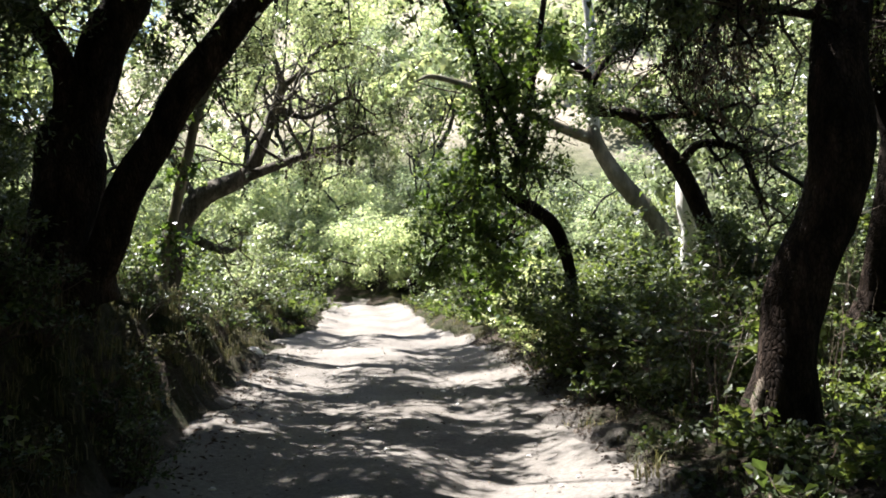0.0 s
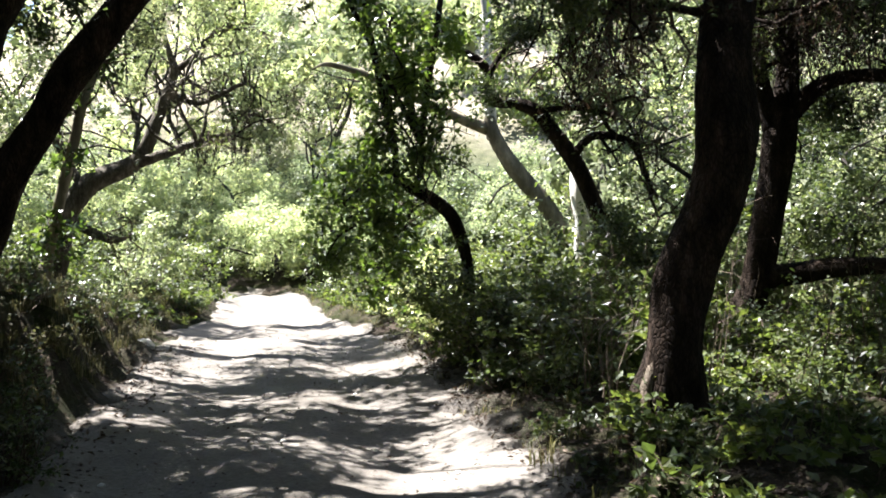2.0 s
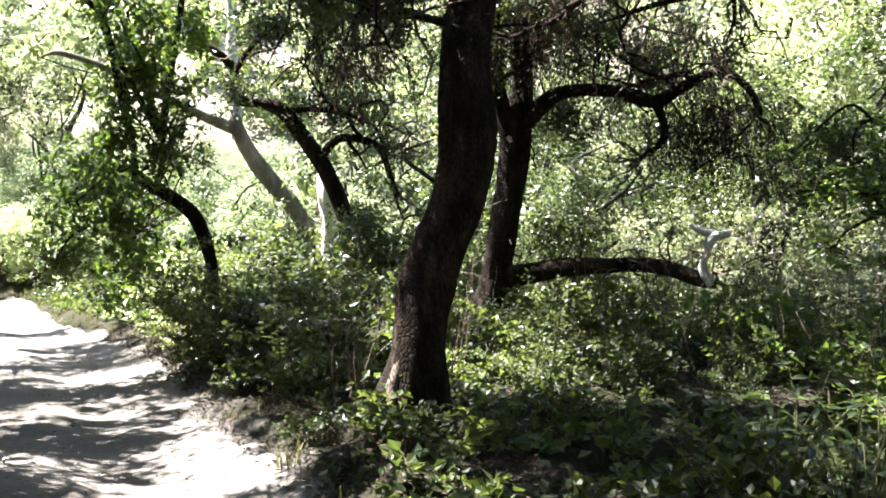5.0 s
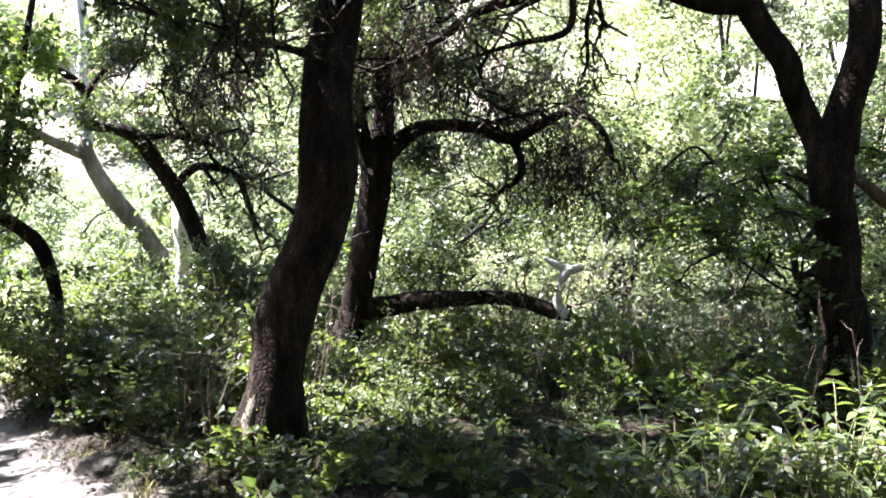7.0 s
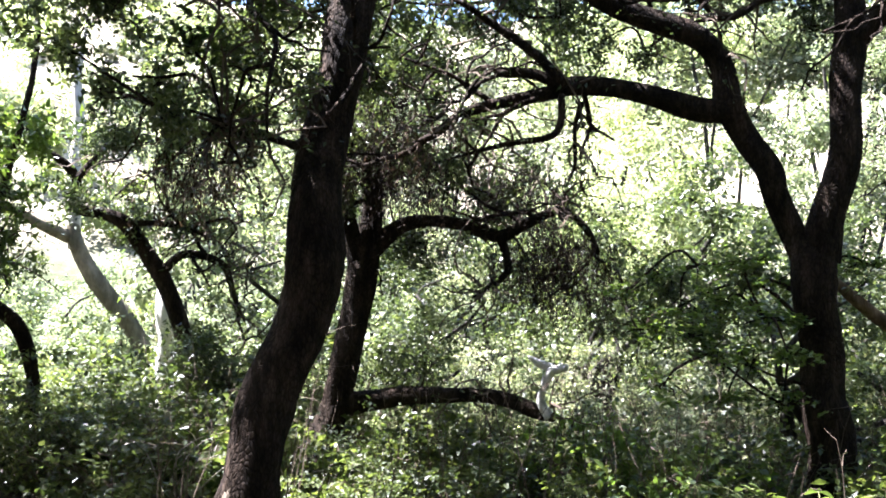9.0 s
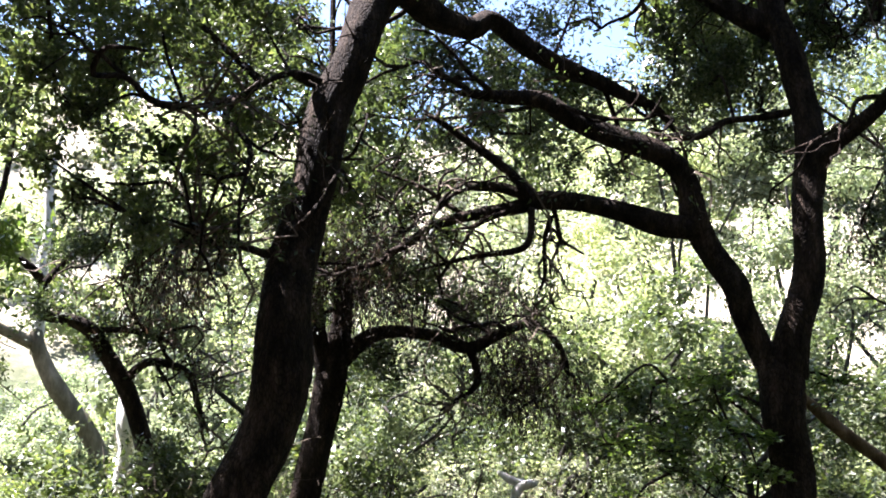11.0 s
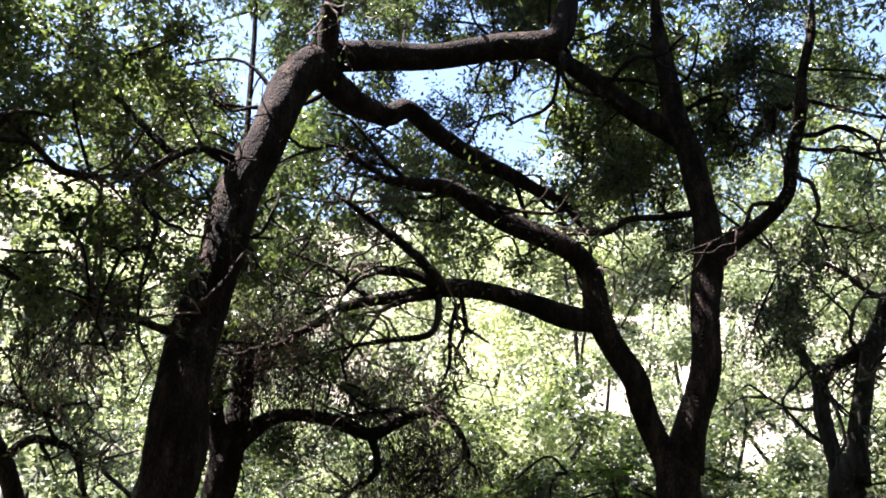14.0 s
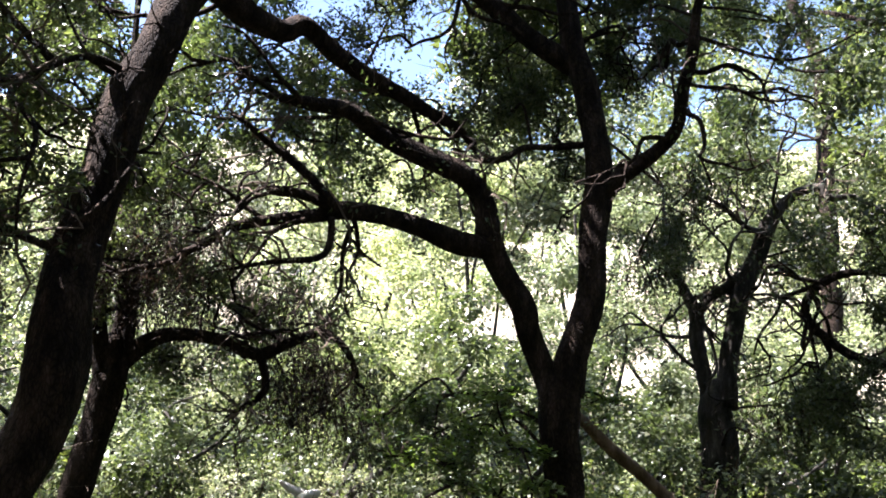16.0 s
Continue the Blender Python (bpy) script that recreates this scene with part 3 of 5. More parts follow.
BRANCHES["pale_sycamore"].append(("limb", [(2.87, 17.77, 3.49, 0.116), (2.81, 17.78, 3.83, 0.116), (2.77, 17.79, 4.36, 0.111), (2.76, 17.79, 5.00, 0.106), (2.73, 17.79, 5.84, 0.095), (2.66, 17.80, 6.69, 0.085), (2.71, 17.79, 7.54, 0.064)]))
BRANCHES["pale_sycamore"].append(("limb", [(2.79, 17.78, 3.68, 0.116), (2.27, 17.69, 3.82, 0.095), (1.84, 17.57, 4.01, 0.073), (1.00, 17.47, 4.33, 0.062), (0.37, 17.33, 4.60, 0.057), (-0.19, 17.17, 4.72, 0.046), (-0.50, 16.99, 4.59, 0.030)]))
BRANCHES["white_snag"] = []
BRANCHES["white_snag"].append(("trunk", [(3.48, 13.33, 1.17, 0.127), (3.46, 13.34, 1.77, 0.123), (3.42, 13.35, 2.16, 0.115), (3.38, 13.37, 2.48, 0.095), (3.34, 13.38, 2.72, 0.056)]))
BRANCHES["arching_oak"] = []
BRANCHES["arching_oak"].append(("trunk", [(3.77, 12.43, 1.02, 0.140), (3.66, 12.42, 1.27, 0.126), (3.52, 12.43, 1.61, 0.115), (3.37, 12.43, 2.05, 0.115), (3.15, 12.45, 2.57, 0.115), (2.90, 12.48, 2.96, 0.104), (2.61, 12.50, 3.28, 0.097), (2.31, 12.53, 3.40, 0.082), (2.02, 12.54, 3.46, 0.075), (1.94, 12.52, 3.84, 0.063), (1.72, 12.51, 4.03, 0.048), (1.46, 12.51, 4.15, 0.030)]))
BRANCHES["arching_oak"].append(("limb", [(3.12, 12.41, 2.75, 0.066), (3.32, 12.28, 2.95, 0.055), (3.63, 12.10, 2.92, 0.050), (3.80, 11.97, 2.78, 0.046), (3.88, 11.86, 2.45, 0.039), (4.01, 11.73, 2.11, 0.024)]))
BRANCHES["arching_oak"].append(("limb", [(2.62, 12.42, 3.29, 0.044), (3.01, 12.20, 3.31, 0.036), (3.38, 11.96, 3.23, 0.028), (3.50, 11.79, 3.09, 0.018)]))
BRANCHES["arching_oak"].append(("limb", [(1.96, 12.45, 3.79, 0.052), (2.10, 12.42, 4.01, 0.044), (2.25, 12.40, 4.22, 0.029)]))
BRANCHES["crooked_oak"] = []
BRANCHES["crooked_oak"].append(("trunk", [(1.51, 11.10, 1.21, 0.066), (1.47, 11.07, 1.41, 0.072), (1.38, 11.06, 1.67, 0.082), (1.24, 11.04, 1.92, 0.082), (1.01, 11.04, 2.09, 0.072), (0.79, 11.03, 2.20, 0.066), (0.66, 11.01, 2.34, 0.049), (0.63, 10.98, 2.59, 0.029)]))
BRANCHES["crooked_oak"].append(("limb", [(0.87, 10.97, 2.18, 0.039), (0.94, 10.96, 2.45, 0.029), (0.92, 10.96, 2.71, 0.016)]))
BRANCHES["spreading_oak"] = []
BRANCHES["spreading_oak"].append(("trunk", [(-4.15, 14.41, 1.35, 0.186), (-4.05, 14.44, 1.78, 0.174), (-3.83, 14.50, 2.26, 0.169), (-3.50, 14.58, 2.51, 0.152), (-3.09, 14.68, 2.73, 0.122), (-2.88, 14.72, 2.97, 0.104), (-2.74, 14.75, 3.45, 0.092), (-2.58, 14.78, 3.85, 0.080), (-2.52, 14.79, 4.16, 0.068), (-2.58, 14.78, 4.42, 0.049), (-2.67, 14.76, 4.77, 0.031)]))
BRANCHES["spreading_oak"].append(("limb", [(-2.52, 14.79, 4.12, 0.055), (-2.13, 14.65, 4.38, 0.045), (-1.93, 14.47, 4.60, 0.039), (-1.57, 14.31, 4.70, 0.033), (-1.09, 14.16, 4.62, 0.017)]))
BRANCHES["spreading_oak"].append(("limb", [(-3.09, 14.68, 2.70, 0.085), (-2.62, 14.51, 2.84, 0.073), (-2.25, 14.32, 2.96, 0.059), (-1.88, 14.13, 3.05, 0.047), (-1.46, 13.92, 3.12, 0.026)]))
BRANCHES["spreading_oak"].append(("limb", [(-2.58, 14.78, 3.76, 0.049), (-2.13, 14.65, 3.63, 0.040), (-1.76, 14.49, 3.76, 0.036), (-1.40, 14.33, 3.89, 0.030), (-1.17, 14.15, 3.70, 0.017)]))
BRANCHES["spreading_oak"].append(("limb", [(-4.03, 14.45, 2.00, 0.090), (-3.70, 14.33, 1.74, 0.071), (-3.25, 14.23, 1.56, 0.048), (-2.98, 14.09, 1.66, 0.027)]))
BRANCHES["spreading_oak"].append(("limb", [(-3.79, 14.51, 2.39, 0.073), (-4.07, 14.58, 2.82, 0.055), (-4.26, 14.66, 3.13, 0.036), (-4.42, 14.75, 3.45, 0.025)]))
BRANCHES["ivy_stem"] = []
BRANCHES["ivy_stem"].append(("trunk", [(-3.40, 11.51, 1.26, 0.058), (-3.32, 11.53, 1.74, 0.061), (-3.21, 11.56, 2.23, 0.065), (-3.13, 11.59, 2.71, 0.065), (-3.03, 11.61, 3.13, 0.053), (-2.86, 11.66, 3.62, 0.044), (-2.76, 11.68, 3.90, 0.036), (-2.67, 11.70, 4.32, 0.024)]))
BRANCHES["triple_oak"] = []
BRANCHES["triple_oak"].append(("trunk", [(-3.00, 7.42, 1.34, 0.298), (-2.98, 7.42, 1.65, 0.269), (-2.97, 7.43, 2.00, 0.261), (-2.92, 7.45, 2.36, 0.261), (-2.82, 7.49, 2.76, 0.196), (-2.67, 7.54, 3.20, 0.188), (-2.52, 7.59, 3.59, 0.167), (-2.38, 7.64, 4.01, 0.136), (-2.21, 7.69, 4.53, 0.091)]))
BRANCHES["triple_oak"].append(("limb", [(-2.91, 7.45, 2.67, 0.124), (-2.93, 7.34, 2.98, 0.100), (-3.01, 7.19, 3.27, 0.086), (-3.12, 7.04, 3.45, 0.075), (-3.28, 6.86, 3.68, 0.057)]))
BRANCHES["triple_oak"].append(("limb", [(-2.96, 7.43, 0.72, 0.212), (-2.87, 7.39, 1.08, 0.185), (-2.77, 7.35, 1.34, 0.162), (-2.63, 7.33, 1.60, 0.140), (-2.49, 7.31, 1.91, 0.137), (-2.27, 7.31, 2.34, 0.135), (-1.98, 7.32, 2.81, 0.131), (-1.67, 7.32, 3.24, 0.122), (-1.43, 7.30, 3.52, 0.113), (-1.14, 7.28, 3.86, 0.091), (-0.79, 7.26, 4.15, 0.060)]))
BRANCHES["leaning_log"] = []
BRANCHES["leaning_log"].append(("trunk", [(9.41, 4.87, 1.04, 0.085), (8.98, 5.25, 1.60, 0.076), (8.57, 5.52, 2.00, 0.068), (8.22, 5.70, 2.27, 0.062), (7.89, 5.81, 2.50, 0.056), (7.59, 5.88, 2.69, 0.042)]))
BRANCHES["tall_oak"] = []
BRANCHES["tall_oak"].append(("trunk", [(20.30, 8.48, 5.19, 0.219), (20.32, 8.44, 7.99, 0.202), (20.31, 8.47, 10.15, 0.182), (20.31, 8.45, 11.13, 0.177), (20.31, 8.46, 12.21, 0.173), (20.19, 8.73, 13.21, 0.149), (20.08, 8.99, 14.01, 0.123), (20.04, 9.07, 15.27, 0.083)]))
BRANCHES["tall_oak"].append(("limb", [(20.34, 8.39, 12.06, 0.132), (20.38, 7.83, 12.63, 0.112), (20.35, 7.43, 13.06, 0.085), (20.18, 7.42, 13.78, 0.059)]))
BRANCHES["side_oak"] = []
BRANCHES["side_oak"].append(("trunk", [(10.51, 3.26, 2.58, 0.171), (10.50, 3.26, 3.04, 0.162), (10.48, 3.36, 3.27, 0.152), (10.47, 3.37, 3.87, 0.143), (10.45, 3.44, 4.36, 0.121), (10.43, 3.51, 5.00, 0.092)]))
BRANCHES["side_oak"].append(("limb", [(10.47, 3.36, 3.24, 0.076), (10.29, 3.75, 3.36, 0.053), (10.13, 4.02, 3.44, 0.051), (10.00, 4.20, 3.59, 0.048), (9.88, 4.37, 3.78, 0.049), (9.82, 4.37, 4.00, 0.046), (9.84, 4.20, 4.19, 0.046), (9.90, 3.94, 4.29, 0.042), (9.98, 3.57, 4.23, 0.029)]))
CLUMPS = []
CLUMPS.append(("triple_oak", "oak", [(-4.3, 10.0, 2.4, 0.40), (-4.5, 10.2, 3.4, 0.42), (-4.2, 9.8, 1.7, 0.36), (-4.4, 10.0, 4.2, 0.42), (-4.9, 11.0, 2.9, 0.42), (-4.7, 10.6, 1.8, 0.38), (-2.90, 5.93, 2.45, 0.21), (-3.15, 6.50, 2.88, 0.19), (-1.82, 6.59, 3.25, 0.14), (-3.22, 6.72, 1.80, 0.16), (-3.26, 6.27, 2.57, 0.34), (-2.86, 6.05, 1.53, 0.11), (-1.55, 7.14, 3.73, 0.34), (-0.91, 6.87, 3.77, 0.37), (-2.48, 7.13, 3.81, 0.38), (-2.83, 6.58, 3.68, 0.35), (-0.38, 6.77, 3.86, 0.36), (0.20, 7.40, 4.11, 0.35), (-4.06, 10.5, 3.75, 0.34), (-3.64, 10.4, 3.98, 0.3), (-3.2, 10.6, 4.0, 0.26), (-3.88, 10.6, 3.35, 0.3), (-4.3, 9.9, 3.3, 0.3)]))
CLUMPS.append(("crooked_oak", "green", [(0.53, 10.39, 3.95, 0.37), (0.77, 11.12, 3.52, 0.36), (0.61, 10.67, 2.91, 0.35), (0.99, 11.38, 3.77, 0.27), (0.17, 10.97, 1.74, 0.39), (0.38, 10.50, 2.29, 0.31), (0.77, 11.22, 1.74, 0.40), (-0.15, 10.79, 1.41, 0.26), (1.13, 11.48, 4.20, 0.34), (0.30, 11.07, 4.37, 0.33), (0.86, 10.58, 2.55, 0.25), (0.51, 11.35, 1.20, 0.34), (0.04, 10.90, 2.00, 0.26), (1.09, 10.38, 3.09, 0.22)]))
CLUMPS.append(("arching_oak", "oak", [(2.28, 11.78, 4.41, 0.39), (2.96, 12.27, 4.38, 0.36), (1.98, 12.07, 3.44, 0.25), (2.73, 12.56, 3.48, 0.30), (3.26, 12.04, 3.33, 0.21), (3.48, 11.58, 1.74, 0.38), (3.93, 12.09, 1.32, 0.36), (3.29, 11.88, 4.50, 0.35)]))
CLUMPS.append(("arching_oak", "dry", [(2.88, 11.65, 3.69, 0.22), (3.20, 12.0, 3.75, 0.18)]))
CLUMPS.append(("leaning_oak", "dry", [(2.00, 7.33, 2.87, 0.16), (2.29, 7.76, 3.13, 0.15), (1.78, 6.56, 2.93, 0.15), (2.29, 7.05, 3.14, 0.14), (3.47, 6.82, 3.34, 0.19)]))
CLUMPS.append(("leaning_oak", "mass", [(3.4, 8.2, 5.0, 0.32), (3.0, 8.5, 5.6, 0.33), (3.9, 8.4, 4.6, 0.28), (2.6, 8.4, 4.6, 0.33), (3.3, 8.6, 6.2, 0.36), (2.2, 8.2, 5.6, 0.33), (4.1, 8.8, 5.6, 0.28), (3.5, 8.5, 4.1, 0.25), (1.53, 6.42, 3.27, 0.19), (2.11, 6.77, 3.43, 0.21), (0.73, 6.36, 4.93, 0.31), (1.04, 7.31, 4.96, 0.35), (0.92, 6.71, 4.23, 0.28), (1.35, 7.65, 5.46, 0.36), (1.40, 7.02, 4.66, 0.30), (1.49, 6.37, 4.81, 0.29), (1.73, 7.33, 5.78, 0.29), (1.91, 6.65, 5.27, 0.29), (2.30, 7.57, 5.20, 0.30), (2.43, 6.88, 5.29, 0.21), (2.21, 6.31, 5.47, 0.22), (2.50, 7.26, 4.67, 0.29), (1.26, 6.95, 4.14, 0.25), (0.87, 6.40, 3.58, 0.22), (2.31, 7.08, 4.11, 0.27), (2.37, 6.41, 3.77, 0.19), (1.71, 7.63, 3.74, 0.23), (1.24, 7.10, 3.51, 0.16)]))
CLUMPS.append(("leaning_oak", "green", [(1.65, 6.39, 3.76, 0.14)]))
CLUMPS.append(("leaning_oak", "oak", [(4.67, 7.22, 7.11, 0.32), (5.50, 7.55, 7.53, 0.32), (5.70, 6.81, 7.31, 0.33), (5.15, 8.13, 6.94, 0.26), (5.51, 7.32, 6.51, 0.24), (5.60, 6.67, 6.46, 0.26), (6.35, 6.99, 7.37, 0.25), (5.13, 7.38, 5.88, 0.26), (5.02, 8.34, 6.27, 0.22), (5.87, 7.18, 5.77, 0.21), (3.93, 7.89, 7.58, 0.42), (4.94, 8.18, 8.32, 0.47), (5.59, 7.18, 8.11, 0.44), (3.41, 7.94, 7.59, 0.42), (3.07, 8.86, 7.89, 0.44)]))
CLUMPS.append(("hanging_limb_oak", "dry", [(4.75, 8.6, 4.0, 0.26), (4.8, 8.6, 3.6, 0.28), (4.85, 8.55, 3.2, 0.24), (4.7, 8.65, 4.3, 0.2), (4.35, 9.00, 3.90, 0.30), (4.55, 8.90, 3.35, 0.27), (4.15, 9.10, 3.55, 0.24), (6.20, 7.95, 2.55, 0.26), (6.05, 8.25, 2.35, 0.22), (4.83, 9.10, 3.75, 0.28), (4.91, 9.68, 4.25, 0.26), (5.06, 9.22, 3.28, 0.25), (6.45, 8.99, 2.93, 0.26), (6.56, 8.49, 2.90, 0.25), (6.49, 8.10, 2.49, 0.28), (6.94, 8.45, 2.28, 0.23), (6.28, 8.53, 2.62, 0.22), (6.16, 9.29, 3.54, 0.27), (5.64, 9.22, 3.67, 0.23), (5.99, 8.58, 3.49, 0.22), (4.55, 10.03, 4.54, 0.27), (4.87, 9.50, 4.67, 0.26)]))
CLUMPS.append(("hanging_limb_oak", "oak", [(4.35, 9.3, 4.2, 0.30), (4.9, 9.2, 4.0, 0.27), (4.1, 9.2, 3.4, 0.26), (5.0, 9.2, 2.95, 0.2), (4.5, 9.2, 4.8, 0.30), (5.3, 9.0, 3.65, 0.22), (3.95, 9.3, 3.9, 0.27), (5.26, 8.86, 3.95, 0.31), (5.06, 9.81, 3.83, 0.27), (4.47, 9.59, 5.02, 0.32), (4.30, 10.48, 4.81, 0.31), (6.64, 8.60, 3.57, 0.26), (5.59, 8.78, 3.47, 0.25), (6.38, 9.15, 3.89, 0.27), (5.27, 9.30, 2.80, 0.22), (5.31, 10.13, 1.58, 0.30), (5.33, 9.59, 1.33, 0.26), (5.21, 9.14, 1.59, 0.25)]))
CLUMPS.append(("forked_oak", "layer", [(5.46, 5.71, 1.55, 0.16), (6.38, 5.92, 1.46, 0.20), (6.31, 5.25, 1.44, 0.16), (6.11, 6.62, 2.06, 0.17), (5.67, 6.36, 2.38, 0.14), (5.73, 5.61, 1.97, 0.17), (6.30, 6.17, 2.64, 0.18), (6.20, 5.56, 2.61, 0.20), (7.00, 5.85, 2.54, 0.19), (5.92, 6.28, 2.55, 0.13), (5.97, 5.53, 2.26, 0.19), (6.28, 6.36, 2.22, 0.17), (6.40, 5.50, 2.14, 0.18), (5.74, 5.49, 1.83, 0.16), (6.54, 5.81, 1.76, 0.18), (6.37, 5.24, 1.85, 0.16), (7.39, 5.23, 2.68, 0.20)]))
CLUMPS.append(("forked_oak", "oak", [(6.57, 6.29, 6.05, 0.32), (7.34, 6.46, 6.01, 0.34), (7.25, 5.93, 5.79, 0.26), (7.47, 6.70, 6.99, 0.26), (7.38, 6.17, 7.58, 0.35), (6.86, 6.13, 7.14, 0.27), (8.08, 5.69, 7.18, 0.37), (7.96, 5.11, 7.14, 0.35), (8.74, 5.14, 7.38, 0.37), (7.89, 5.67, 6.49, 0.24), (7.86, 4.97, 6.45, 0.26), (8.29, 5.56, 6.30, 0.21), (5.38, 7.90, 5.41, 0.21), (5.52, 7.28, 5.13, 0.17), (5.21, 8.32, 5.36, 0.19), (4.71, 8.13, 4.67, 0.21), (7.10, 5.69, 5.30, 0.22), (7.69, 6.05, 5.13, 0.21), (6.55, 6.69, 5.47, 0.21), (6.65, 7.52, 6.04, 0.23)]))
CLUMPS.append(("forked_oak", "oak", [(6.10, 7.44, 5.00, 0.15), (6.22, 6.78, 4.73, 0.14), (4.63, 8.73, 4.87, 0.18), (4.66, 8.23, 4.38, 0.15), (5.44, 8.56, 4.29, 0.14), (7.85, 5.73, 8.20, 0.45), (7.91, 4.88, 7.76, 0.41), (7.55, 6.52, 8.60, 0.47), (6.62, 6.90, 8.32, 0.46), (7.64, 4.94, 6.68, 0.29), (8.08, 5.51, 6.44, 0.28), (6.97, 6.25, 5.70, 0.33), (7.72, 6.42, 6.36, 0.29), (8.53, 4.45, 6.90, 0.33), (8.35, 3.87, 6.55, 0.29), (7.24, 6.72, 5.58, 0.25), (8.04, 4.98, 6.47, 0.21), (7.08, 7.26, 2.41, 0.36), (7.07, 6.66, 2.18, 0.28), (6.97, 6.15, 2.54, 0.22)]))
CLUMPS.append(("forked_oak", "oak", [(6.73, 7.37, 2.15, 0.26)]))
CLUMPS.append(("grey_oak", "oak", [(9.41, 5.69, 4.98, 0.30), (10.22, 6.26, 4.69, 0.25), (9.84, 5.71, 5.60, 0.28), (11.24, 5.16, 5.14, 0.29), (10.81, 4.63, 4.67, 0.30), (10.23, 4.43, 4.84, 0.26), (10.23, 6.52, 5.10, 0.29), (10.29, 5.19, 5.85, 0.28)]))
CLUMPS.append(("grey_oak", "dry", [(9.35, 5.80, 5.26, 0.23), (9.69, 6.41, 4.81, 0.28), (9.48, 6.04, 4.22, 0.23), (10.74, 5.01, 3.00, 0.40), (10.54, 4.53, 2.72, 0.38), (9.92, 4.96, 2.54, 0.31)]))
CLUMPS.append(("side_oak", "oak", [(9.37, 3.49, 4.48, 0.25), (10.19, 3.94, 3.14, 0.30), (9.56, 3.98, 2.95, 0.28), (10.32, 4.56, 2.70, 0.37), (10.00, 3.84, 2.65, 0.35), (9.52, 3.48, 3.70, 0.22), (10.48, 3.53, 4.89, 0.43), (9.98, 3.21, 5.33, 0.41)]))
CLUMPS.append(("tall_oak", "oak", [(18.67, 7.16, 11.90, 0.72), (20.55, 7.44, 11.50, 0.77), (19.02, 8.20, 11.55, 0.44), (20.47, 9.48, 13.74, 0.56), (19.96, 7.76, 10.68, 0.63), (19.16, 6.62, 12.19, 0.72)]))
CLUMPS.append(("spreading_oak", "pale", [(-2.84, 13.50, 4.42, 0.40), (-1.95, 14.66, 5.01, 0.44), (-1.46, 14.10, 4.38, 0.38), (-2.00, 15.03, 4.02, 0.36), (-1.16, 14.51, 3.42, 0.43), (-0.78, 13.92, 3.60, 0.33), (-1.54, 14.85, 3.55, 0.31), (-2.87, 14.03, 3.78, 0.29), (-4.71, 14.57, 3.77, 0.43), (-4.30, 14.06, 4.20, 0.38), (-3.29, 13.70, 4.70, 0.41), (-4.64, 14.34, 3.14, 0.34), (-2.08, 14.32, 2.80, 0.26), (-2.54, 13.62, 4.69, 0.36), (-0.83, 14.82, 3.02, 0.35), (-0.54, 14.22, 3.38, 0.30)]))
CLUMPS.append(("spreading_oak", "dry", [(-0.77, 13.78, 3.33, 0.29), (-1.24, 14.49, 3.16, 0.26), (-1.86, 13.96, 2.60, 0.23)]))
CLUMPS.append(("ivy_stem", "green", [(-3.32, 11.53, 1.74, 0.17), (-3.38, 11.51, 1.47, 0.21), (-3.19, 11.57, 2.57, 0.14), (-3.13, 11.59, 3.26, 0.14), (-2.84, 11.66, 3.83, 0.21), (-3.00, 11.62, 3.68, 0.15)]))
CLUMPS.append(("pale_sycamore", "light", [(0.84, 18.58, 4.59, 0.55), (2.06, 19.67, 4.77, 0.47), (2.43, 18.89, 5.88, 0.62), (-0.29, 20.22, 5.70, 0.54), (3.38, 19.20, 5.95, 0.57), (3.47, 18.45, 4.46, 0.44), (-0.76, 19.93, 5.17, 0.47), (1.32, 19.17, 5.95, 0.63), (4.68, 19.85, 5.39, 0.53), (5.25, 18.95, 4.54, 0.51)]))
CLUMPS.append(("white_snag", "light", [(3.51, 14.17, 3.13, 0.34), (4.29, 14.86, 3.20, 0.40), (3.42, 14.53, 2.56, 0.30), (4.47, 15.15, 2.60, 0.36), (3.99, 14.73, 4.41, 0.39), (4.47, 14.03, 3.78, 0.42)]))

# ---------------------------------------------------------------- the trees beside the path
LABELS = {
    "leaning_oak": "thick dark oak leaning beside the dirt path",
    "hanging_limb_oak": "dark oak with a broken low limb and dry hanging twigs",
    "forked_oak": "dark oak forking low into two long stems",
    "grey_oak": "grey-barked oak with two stems in sunlight",
    "pale_sycamore": "pale smooth-barked sycamore with a kinked stem",
    "white_snag": "bleached white tree trunk among leaves",
    "arching_oak": "thin dark oak arching over the shrubs",
    "crooked_oak": "small crooked dark oak above the path's edge",
    "spreading_oak": "gnarled oak with spreading limbs on the bank",
    "ivy_stem": "slim leaning trunk wrapped with leaves",
    "triple_oak": "black-looking oak with three thick stems on the bank",
    "tall_oak": "tall dark oak rising behind sunlit leaves",
    "side_oak": "dark oak with a looping side limb",
    "leaning_log": "tan dead log leaning against a forked oak",
}
BARE_WOOD = bark_material("bare_wood", (0.07, 0.05, 0.038), (0.24, 0.20, 0.165), (0.46, 0.42, 0.37), 8.0, 0.04, 0.8)
LOG_BARK = bark_material("log_bark", (0.09, 0.06, 0.038), (0.20, 0.14, 0.09), (0.32, 0.24, 0.165), 6.0, 0.015, 0.4)
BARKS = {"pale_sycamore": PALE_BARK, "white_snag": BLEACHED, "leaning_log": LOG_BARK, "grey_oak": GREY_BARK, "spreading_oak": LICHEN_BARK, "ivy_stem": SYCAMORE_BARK}


